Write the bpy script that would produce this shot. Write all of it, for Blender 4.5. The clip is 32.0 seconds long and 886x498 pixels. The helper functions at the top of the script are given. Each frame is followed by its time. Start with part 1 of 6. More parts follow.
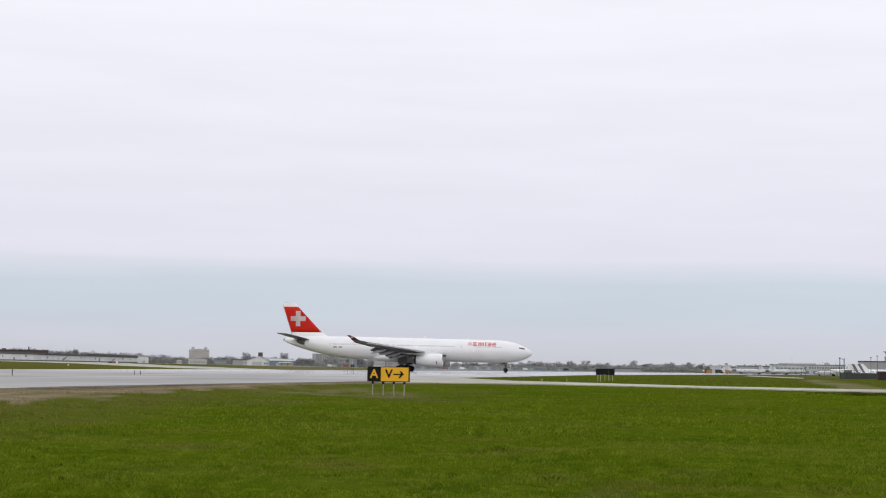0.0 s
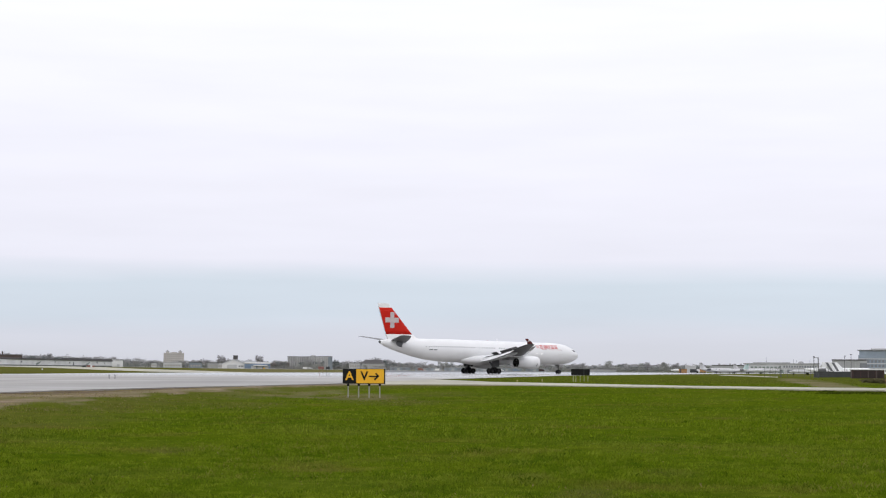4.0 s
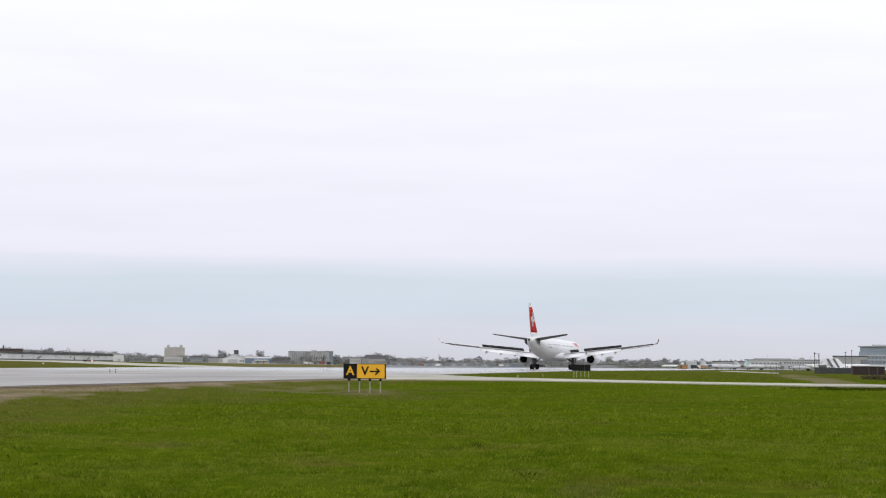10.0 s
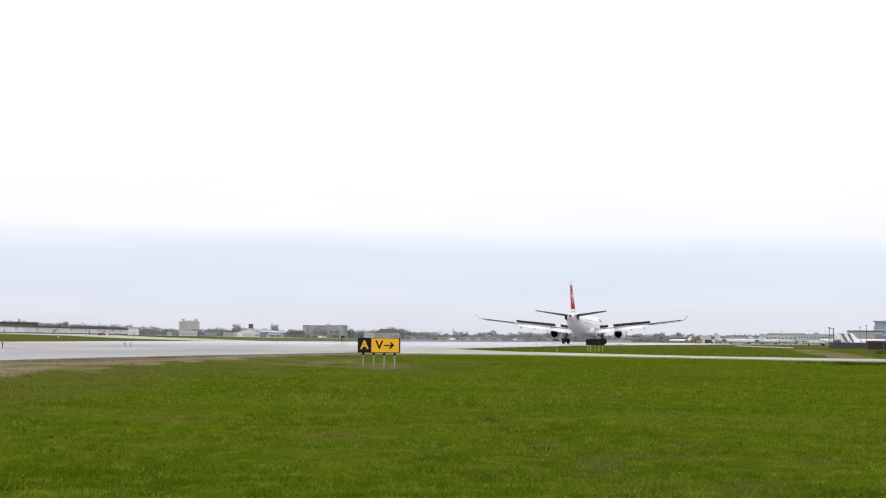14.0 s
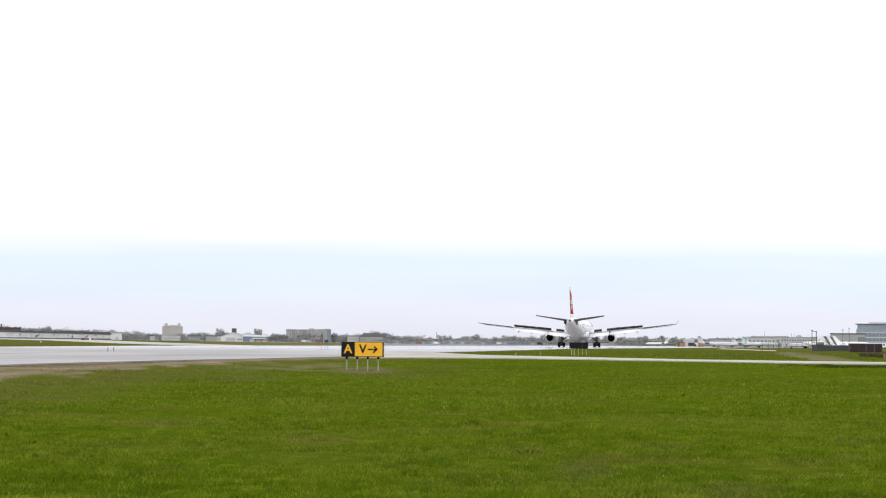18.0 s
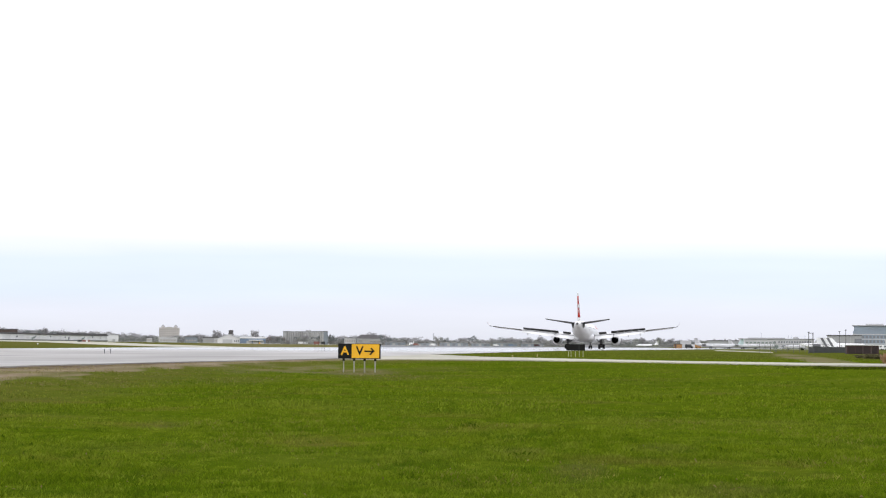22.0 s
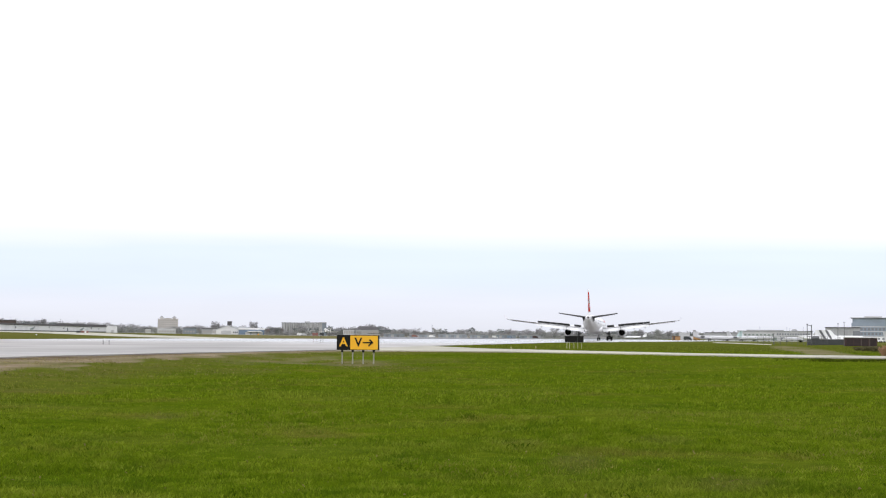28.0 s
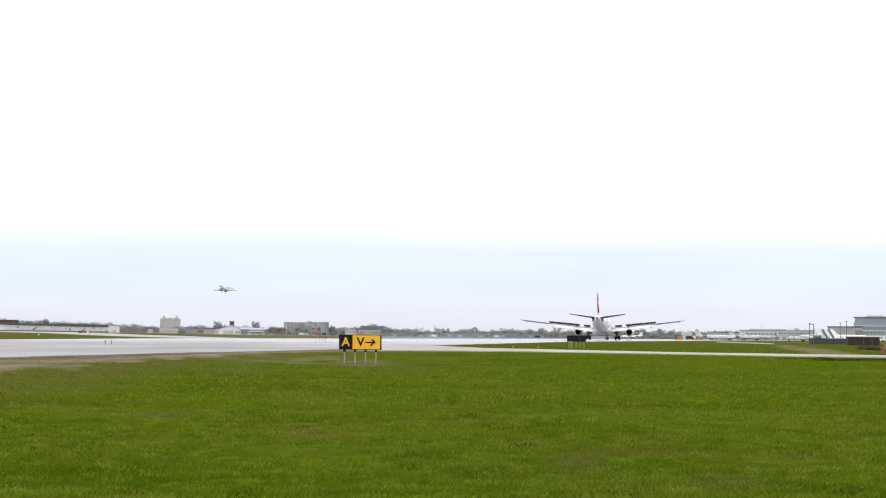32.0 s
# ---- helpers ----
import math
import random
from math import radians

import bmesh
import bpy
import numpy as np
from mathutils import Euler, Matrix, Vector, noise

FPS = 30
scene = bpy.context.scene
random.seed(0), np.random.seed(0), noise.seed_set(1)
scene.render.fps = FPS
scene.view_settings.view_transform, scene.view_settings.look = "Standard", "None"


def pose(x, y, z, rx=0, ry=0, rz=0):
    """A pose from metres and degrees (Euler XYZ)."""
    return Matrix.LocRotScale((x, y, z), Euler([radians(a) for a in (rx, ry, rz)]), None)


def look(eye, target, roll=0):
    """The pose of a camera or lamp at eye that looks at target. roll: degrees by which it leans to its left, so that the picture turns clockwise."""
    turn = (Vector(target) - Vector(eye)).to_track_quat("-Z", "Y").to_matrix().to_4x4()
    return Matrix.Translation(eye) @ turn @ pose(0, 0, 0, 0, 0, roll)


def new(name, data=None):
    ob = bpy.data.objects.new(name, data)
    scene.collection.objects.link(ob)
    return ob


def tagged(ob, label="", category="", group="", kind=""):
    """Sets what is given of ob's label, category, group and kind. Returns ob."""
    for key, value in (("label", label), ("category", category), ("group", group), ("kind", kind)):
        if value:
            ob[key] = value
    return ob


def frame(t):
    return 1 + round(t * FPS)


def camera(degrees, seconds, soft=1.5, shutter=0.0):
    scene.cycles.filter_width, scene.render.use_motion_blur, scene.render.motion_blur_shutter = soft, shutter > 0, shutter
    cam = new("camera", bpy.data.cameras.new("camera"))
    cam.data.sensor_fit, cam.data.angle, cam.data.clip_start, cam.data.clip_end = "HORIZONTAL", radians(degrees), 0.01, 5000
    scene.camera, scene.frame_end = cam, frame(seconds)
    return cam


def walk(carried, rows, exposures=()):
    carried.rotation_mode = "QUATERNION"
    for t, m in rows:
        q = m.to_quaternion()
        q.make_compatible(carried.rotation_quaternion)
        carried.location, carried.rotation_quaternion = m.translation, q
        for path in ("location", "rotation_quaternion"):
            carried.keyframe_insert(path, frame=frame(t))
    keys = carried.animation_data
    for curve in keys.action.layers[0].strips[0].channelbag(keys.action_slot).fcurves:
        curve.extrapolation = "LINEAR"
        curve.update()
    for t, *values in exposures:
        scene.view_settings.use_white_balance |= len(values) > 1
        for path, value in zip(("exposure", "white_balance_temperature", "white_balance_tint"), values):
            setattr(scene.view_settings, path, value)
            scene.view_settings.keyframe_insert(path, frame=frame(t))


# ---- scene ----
# ---------------------------------------------------------------- camera
# a hand-held camera that stays on one spot at the edge of the grass
cam = camera(29.29, 32.0, soft=1.15)
EYE = Vector((0, 0, 0.878))


def aim(yaw, pitch, lean):
    """The camera's pose from its bearing to the right, its tilt up and its lean, in degrees."""
    a, b = radians(yaw), radians(pitch)
    way = Vector((math.sin(a) * math.cos(b), math.cos(a) * math.cos(b), math.sin(b)))
    return look(EYE, EYE + way * 10, lean)


walk(cam, [
    (0, aim(-0.686, 4.022, 0.764)),
    (0.5, aim(-0.497, 4.016, 0.658)),
    (1, aim(-0.483, 3.895, 0.683)),
    (1.5, aim(-0.367, 3.833, 0.697)),
    (2, aim(-0.326, 3.849, 0.406)),
    (2.5, aim(-0.229, 4.051, 0.408)),
    (3, aim(0.060, 4.221, 0.415)),
    (3.5, aim(0.178, 4.151, 0.334)),
    (5.5, aim(0.087, 3.813, 0.417)),
    (6, aim(-0.048, 3.678, 0.386)),
    (6.5, aim(-0.125, 3.703, 0.407)),
    (7, aim(-0.107, 3.761, 0.409)),
    (7.5, aim(-0.127, 3.759, 0.395)),
    (8, aim(0.034, 3.758, 0.428)),
    (8.5, aim(0.108, 3.774, 0.481)),
    (9, aim(0.052, 3.826, 0.491)),
    (9.5, aim(0.143, 3.943, 0.490)),
    (10, aim(0.139, 3.920, 0.484)),
    (10.5, aim(0.029, 3.913, 0.492)),
    (11, aim(0.139, 3.947, 0.486)),
    (11.5, aim(0.026, 3.865, 0.473)),
    (12, aim(-0.555, 3.189, 0.216)),
    (12.5, aim(-0.451, 3.117, 0.409)),
    (13, aim(-0.223, 3.113, 0.414)),
    (13.5, aim(-0.290, 3.157, 0.600)),
    (14, aim(-0.336, 3.046, 0.569)),
    (14.5, aim(-0.297, 2.868, 0.588)),
    (16.5, aim(0.269, 3.312, 0.375)),
    (17, aim(0.415, 3.298, 0.407)),
    (17.5, aim(0.191, 3.098, 0.376)),
    (18, aim(0.225, 3.180, 0.409)),
    (18.5, aim(0.332, 3.110, 0.395)),
    (19, aim(0.360, 3.152, 0.405)),
    (19.5, aim(0.368, 3.218, 0.468)),
    (20, aim(0.381, 3.251, 0.458)),
    (20.5, aim(0.388, 3.240, 0.404)),
    (21, aim(0.274, 3.210, 0.406)),
    (21.5, aim(0.131, 3.180, 0.408)),
    (22, aim(0.331, 3.240, 0.405)),
    (22.5, aim(0.418, 3.300, 0.391)),
    (23, aim(0.296, 3.268, 0.407)),
    (23.5, aim(0.270, 3.264, 0.394)),
    (24, aim(0.274, 3.210, 0.406)),
    (24.5, aim(0.405, 3.275, 0.489)),
    (25, aim(0.591, 3.225, 0.334)),
    (25.5, aim(0.586, 3.222, 0.356)),
    (27.5, aim(0.415, 3.146, 0.396)),
    (28, aim(0.375, 2.956, 0.503)),
    (28.5, aim(0.466, 2.899, 0.624)),
    (29, aim(0.662, 2.911, 0.702)),
    (29.5, aim(0.663, 2.885, 0.724)),
    (30, aim(0.668, 2.894, 0.754)),
    (30.5, aim(0.587, 2.913, 0.556)),
    (31, aim(0.621, 2.940, 0.437)),
    (31.5, aim(0.410, 2.943, 0.408)),
    (32, aim(0.303, 2.942, 0.438)),
], exposures=((0, -0.63), (0.5, -0.56), (1, -0.50), (2, -0.50), (3, -0.48), (6, -0.49), (9, -0.49), (11, -0.50), (12, -0.51), (13, -0.38), (14, -0.29), (14.5, -0.25), (16.5, -0.16), (32, -0.13)))

# ---------------------------------------------------------------- world and sun
world = bpy.data.worlds.new("overcast_sky")
scene.world = world
world.use_nodes = True
wn, wl = world.node_tree.nodes, world.node_tree.links
wn.clear()
w_out = wn.new("ShaderNodeOutputWorld")
w_add = wn.new("ShaderNodeAddShader")
w_sky = wn.new("ShaderNodeTexSky")
w_sky.sky_type, w_sky.sun_disc = "NISHITA", False
w_sky.sun_elevation, w_sky.sun_rotation = radians(24), radians(197)
w_bg = wn.new("ShaderNodeBackground")
w_bg.inputs["Strength"].default_value = 0.010
w_cloud = wn.new("ShaderNodeBackground")
w_cloud.inputs["Strength"].default_value = 1.0
w_tc = wn.new("ShaderNodeTexCoord")
w_sep = wn.new("ShaderNodeSeparateXYZ")
w_noise = wn.new("ShaderNodeTexNoise")
w_noise.inputs["Scale"].default_value = 2.2
w_noise.inputs["Detail"].default_value = 4.0
w_map = wn.new("ShaderNodeMapping")
w_map.inputs["Scale"].default_value = (1.0, 1.0, 9.0)
w_wob = wn.new("ShaderNodeMath")
w_wob.operation = "MULTIPLY_ADD"
w_wob.inputs[1].default_value = 0.030
w_ramp = wn.new("ShaderNodeValToRGB")
cr = w_ramp.color_ramp
cr.elements[0].position, cr.elements[0].color = 0.0, (0.86, 0.88, 0.98, 1)
cr.elements[1].position, cr.elements[1].color = 1.0, (1.58, 1.57, 1.62, 1)
for p, c in ((0.0166, (0.90, 0.93, 1.06)), (0.030, (0.85, 0.945, 1.085)), (0.051, (0.87, 0.97, 1.105)), (0.066, (1.12, 1.115, 1.265)), (0.106, (1.20, 1.185, 1.32)), (0.21, (1.36, 1.36, 1.46)), (0.55, (1.46, 1.45, 1.52))):
    e = cr.elements.new(p)
    e.color = (*c, 1)
wl.new(w_tc.outputs["Generated"], w_sep.inputs[0])
wl.new(w_tc.outputs["Generated"], w_map.inputs[0])
wl.new(w_map.outputs[0], w_noise.inputs["Vector"])
w_off = wn.new("ShaderNodeMath")
w_off.operation = "SUBTRACT"
w_off.inputs[1].default_value = 0.5
wl.new(w_noise.outputs[0], w_off.inputs[0])
wl.new(w_off.outputs[0], w_wob.inputs[0])
wl.new(w_sep.outputs["Z"], w_wob.inputs[2])
wl.new(w_wob.outputs[0], w_ramp.inputs[0])
# faint unevenness of the cloud layer
w_soft = wn.new("ShaderNodeTexNoise")
w_soft.inputs["Scale"].default_value, w_soft.inputs["Detail"].default_value = 7.0, 5.0
w_rng = wn.new("ShaderNodeMapRange")
w_rng.inputs["From Min"].default_value, w_rng.inputs["From Max"].default_value = 0.3, 0.7
w_rng.inputs["To Min"].default_value, w_rng.inputs["To Max"].default_value = 0.972, 1.02
w_mul = wn.new("ShaderNodeMix")
w_mul.data_type, w_mul.blend_type = "RGBA", "MULTIPLY"
w_mul.inputs["Factor"].default_value = 1.0
wl.new(w_map.outputs[0], w_soft.inputs["Vector"])
wl.new(w_soft.outputs[0], w_rng.inputs["Value"])
wl.new(w_ramp.outputs[0], w_mul.inputs["A"])
wl.new(w_rng.outputs[0], w_mul.inputs["B"])
wl.new(w_mul.outputs["Result"], w_cloud.inputs["Color"])
wl.new(w_sky.outputs[0], w_bg.inputs["Color"])
wl.new(w_bg.outputs[0], w_add.inputs[0])
wl.new(w_cloud.outputs[0], w_add.inputs[1])
wl.new(w_add.outputs[0], w_out.inputs["Surface"])

sun = new("sun", bpy.data.lights.new("sun", "SUN"))
sun.data.energy, sun.data.angle, sun.data.color = 0.55, radians(40), (1.0, 0.97, 0.92)
sun.matrix_world = look((-40, -110, 62), (0, 20, 0))

# ---------------------------------------------------------------- materials


def let_through(m, colour, share):
    """Makes a thin blade or leaf that passes a share of the light to its other side."""
    n, l = m.node_tree.nodes, m.node_tree.links
    t, mx = n.new("ShaderNodeBsdfTranslucent"), n.new("ShaderNodeMixShader")
    mx.inputs[0].default_value = share
    l.new(colour, t.inputs["Color"])
    l.new(n["Principled BSDF"].outputs[0], mx.inputs[1])
    l.new(t.outputs[0], mx.inputs[2])
    l.new(mx.outputs[0], n["Material Output"].inputs["Surface"])


def mat(name, base, rough=0.7, metal=0.0, vary=0.12, scale=1.0, fine=12.0, bump=0.0, per_island=0.0, per_object=0.0, spec=0.5, tint=None, emit=0.0, thin=0.0):
    """A surface with large stains, fine grain and relief at real size (scale and fine: repeats per metre)."""
    m = bpy.data.materials.new(name)
    m.use_nodes = True
    n, l = m.node_tree.nodes, m.node_tree.links
    b = n["Principled BSDF"]
    b.inputs["Roughness"].default_value, b.inputs["Metallic"].default_value = rough, metal
    b.inputs["Specular IOR Level"].default_value = spec
    tc = n.new("ShaderNodeTexCoord")
    n1, n2 = n.new("ShaderNodeTexNoise"), n.new("ShaderNodeTexNoise")
    n1.inputs["Scale"].default_value, n2.inputs["Scale"].default_value = scale, fine
    n1.inputs["Detail"].default_value, n2.inputs["Detail"].default_value = 5, 3
    l.new(tc.outputs["Object"], n1.inputs["Vector"])
    l.new(tc.outputs["Object"], n2.inputs["Vector"])
    mix1 = n.new("ShaderNodeMix")
    mix1.data_type = "RGBA"
    other = tint or tuple(c * (1 - 2.2 * vary) for c in base)
    mix1.inputs["A"].default_value, mix1.inputs["B"].default_value = (*base, 1), (*other, 1)
    ramp = n.new("ShaderNodeMapRange")
    ramp.inputs["From Min"].default_value, ramp.inputs["From Max"].default_value = 0.35, 0.72
    l.new(n1.outputs[0], ramp.inputs["Value"])
    l.new(ramp.outputs[0], mix1.inputs["Factor"])
    hsv = n.new("ShaderNodeHueSaturation")
    l.new(mix1.outputs["Result"], hsv.inputs["Color"])
    val = n.new("ShaderNodeMath")
    val.operation = "MULTIPLY_ADD"
    val.inputs[1].default_value, val.inputs[2].default_value = vary * 2, 1 - vary
    l.new(n2.outputs[0], val.inputs[0])
    last = val
    for amount, kind in ((per_island, "g"), (per_object, "o")):
        if amount:
            src = n.new("ShaderNodeNewGeometry") if kind == "g" else n.new("ShaderNodeObjectInfo")
            ma = n.new("ShaderNodeMath")
            ma.operation = "MULTIPLY_ADD"
            ma.inputs[1].default_value, ma.inputs[2].default_value = amount, 1 - amount / 2
            l.new(src.outputs["Random Per Island" if kind == "g" else "Random"], ma.inputs[0])
            mu = n.new("ShaderNodeMath")
            mu.operation = "MULTIPLY"
            l.new(last.outputs[0], mu.inputs[0])
            l.new(ma.outputs[0], mu.inputs[1])
            last = mu
    l.new(last.outputs[0], hsv.inputs["Value"])
    l.new(hsv.outputs[0], b.inputs["Base Color"])
    if bump:
        bp = n.new("ShaderNodeBump")
        bp.inputs["Strength"].default_value, bp.inputs["Distance"].default_value = 0.6, bump
        l.new(n2.outputs[0], bp.inputs["Height"])
        l.new(bp.outputs[0], b.inputs["Normal"])
    if thin:
        let_through(m, hsv.outputs[0], thin)
    if emit:
        b.inputs["Emission Color"].default_value = (*base, 1)
        b.inputs["Emission Strength"].default_value = emit
    return m


M = {}
M["white_paint"] = mat("white_aircraft_paint", (0.86, 0.87, 0.885), 0.3, vary=0.03, scale=0.25, fine=3)
M["bright_white"] = mat("bright_white_paint", (0.94, 0.94, 0.94), 0.35, vary=0.02, scale=0.3, fine=3)
M["dark_red"] = mat("dark_red_paint", (0.13, 0.018, 0.016), 0.4, vary=0.04, scale=0.3, fine=3)
M["pale_pink"] = mat("pale_pink_paint", (0.76, 0.68, 0.67), 0.4, vary=0.04, scale=0.3, fine=3)
# grey paint of tail and fittings; under wings and flaps it paints in shade
M["grey_and_shade"] = mat("grey_paint_and_wing_shade", (0.13, 0.135, 0.145), 0.45, vary=0.06, scale=0.4, fine=4)
M["light_grey"] = mat("light_grey_wing_paint", (0.62, 0.63, 0.64), 0.4, vary=0.05, scale=0.4, fine=4)
# shade on the raised spoilers' backs put into the colour; ailerons share it
M["spoiler"] = mat("spoiler_back_shade", (0.05, 0.048, 0.046), 0.7, vary=0.12, scale=0.5, fine=6)
M["red"] = mat("red_tail_paint", (0.60, 0.016, 0.006), 0.6, vary=0.04, scale=0.3, fine=3, spec=0.2)
M["dark_metal"] = mat("burnt_nozzle_metal", (0.022, 0.021, 0.02), 0.6, 0.3, vary=0.15, scale=2, fine=12)
M["bare_metal"] = mat("polished_inlet_metal", (0.62, 0.62, 0.63), 0.22, 1.0, vary=0.05, scale=2, fine=12)
M["rubber"] = mat("tyre_rubber", (0.014, 0.014, 0.015), 0.9, vary=0.15, scale=3, fine=30, bump=0.004, spec=0.15)
M["gear"] = mat("grey_gear_paint", (0.085, 0.087, 0.09), 0.5, vary=0.1, scale=3, fine=20)
M["glass"] = mat("cabin_window_glass", (0.46, 0.47, 0.49), 0.12, vary=0.05)
M["cockpit_glass"] = mat("cockpit_glass", (0.03, 0.033, 0.04), 0.06, vary=0.05)
M["sign_yellow"] = mat("sign_yellow_film", (0.90, 0.47, 0.008), 0.55, vary=0.04, scale=2, fine=20)
M["sign_black"] = mat("sign_black_film", (0.008, 0.008, 0.008), 0.8, vary=0.1, scale=2, fine=20, spec=0.25)
M["galvanised"] = mat("galvanised_post", (0.37, 0.36, 0.30), 0.6, 0.15, vary=0.1, scale=6, fine=40)
M["pale_post"] = mat("pale_yellow_post", (0.46, 0.46, 0.27), 0.6, vary=0.1, scale=6, fine=40)
M["amber"] = mat("amber_marker", (0.45, 0.38, 0.15), 0.5, vary=0.08, scale=6, fine=40)
M["orange_red"] = mat("orange_red_panel", (0.23, 0.10, 0.08), 0.6, vary=0.1, scale=3, fine=20)
M["grass"] = None
M["rib"] = mat("pale_concrete_rib", (0.49, 0.495, 0.495), 0.9, vary=0.10, scale=0.12, fine=1.0)
M["beige"] = mat("beige_rendered_wall", (0.58, 0.555, 0.54), 0.9, vary=0.10, scale=0.12, fine=1.0)
M["concrete_wall"] = mat("grey_concrete_wall", (0.40, 0.41, 0.42), 0.9, vary=0.12, scale=0.1, fine=0.9)
M["pale_wall"] = mat("pale_metal_wall", (0.54, 0.55, 0.565), 0.6, vary=0.10, scale=0.08, fine=0.7)
M["white_wall"] = mat("white_metal_wall", (0.78, 0.79, 0.80), 0.55, vary=0.08, scale=0.08, fine=0.7)
M["blue_wall"] = mat("blue_grey_cladding", (0.17, 0.235, 0.33), 0.5, vary=0.1, scale=0.1, fine=0.8)
M["slate"] = mat("slate_grey_cladding", (0.24, 0.275, 0.31), 0.7, vary=0.12, scale=0.1, fine=0.8)
M["roof_sheet"] = mat("pale_blue_grey_roof_sheet", (0.60, 0.62, 0.67), 0.5, vary=0.1, scale=0.1, fine=0.8)
M["blue_glass"] = mat("blue_curtain_glass", (0.28, 0.34, 0.40), 0.15, vary=0.1, scale=0.1, fine=0.8)
M["dark_roof"] = mat("dark_flat_roof", (0.10, 0.096, 0.10), 0.8, vary=0.15, scale=0.1, fine=0.8)
M["brown_roof"] = mat("dark_brown_wall", (0.10, 0.075, 0.068), 0.8, vary=0.15, scale=0.1, fine=0.8)
M["far_window"] = mat("dark_window_glass", (0.22, 0.235, 0.26), 0.2, vary=0.1)
M["green_mark"] = mat("grey_green_panel", (0.22, 0.27, 0.25), 0.6, vary=0.1)
M["red_wall"] = mat("dull_red_shed", (0.055, 0.03, 0.028), 0.8, vary=0.15, scale=0.3, fine=3)
# near-black colour standing in for the shade inside the shed bays
M["bay"] = mat("bay_shade", (0.035, 0.022, 0.022), 0.8, vary=0.2, scale=1.0, fine=5)
M["tan"] = mat("dry_tan_stems", (0.36, 0.215, 0.12), 0.85, vary=0.2, scale=1.0, fine=8, per_island=0.3)
M["ochre"] = mat("ochre_metal_box", (0.38, 0.21, 0.08), 0.6, vary=0.1, scale=0.5, fine=4)
M["faint_window"] = mat("faint_beige_window", (0.40, 0.385, 0.36), 0.4, vary=0.1)
M["rim"] = mat("dark_grey_rim", (0.025, 0.025, 0.026), 0.5, 0.2, vary=0.1)
M["apron"] = mat("dull_apron_concrete", (0.24, 0.25, 0.27), 0.95, vary=0.15, scale=0.02, fine=0.2, spec=0.1)
M["fence"] = mat("dark_fence_panel", (0.042, 0.046, 0.047), 0.8, vary=0.15, scale=0.5, fine=5)
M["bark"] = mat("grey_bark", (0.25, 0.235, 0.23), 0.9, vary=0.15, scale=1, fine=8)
# twig, bud, conifer and scrub are paled: distance haze put into their colour
M["twig"] = mat("hazed_bare_twig", (0.45, 0.445, 0.465), 0.95, vary=0.16, scale=0.05, fine=2, per_island=0.3, thin=0.5)
M["bud"] = mat("hazed_budding_twig", (0.39, 0.40, 0.385), 0.95, vary=0.16, scale=0.05, fine=2, per_island=0.3, thin=0.5)
M["conifer"] = mat("hazed_evergreen", (0.21, 0.235, 0.235), 0.95, vary=0.1, scale=0.3, fine=2, per_island=0.3, thin=0.5)
M["brush"] = mat("brown_dry_brush", (0.12, 0.11, 0.045), 0.95, vary=0.15, scale=2.0, fine=8, per_island=0.9)
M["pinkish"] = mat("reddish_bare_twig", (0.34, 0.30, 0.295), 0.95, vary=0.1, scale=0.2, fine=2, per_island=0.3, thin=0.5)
M["scrub"] = mat("hazed_grey_scrub", (0.43, 0.425, 0.425), 0.95, vary=0.1, scale=0.05, fine=0.6, per_island=0.3, thin=0.5)
M["lamp"] = mat("landing_light", (1.0, 0.97, 0.9), 0.3, vary=0.0, emit=9.0)
M["teal"] = mat("pale_teal_paint", (0.55, 0.70, 0.72), 0.35, vary=0.05, scale=0.3, fine=3)


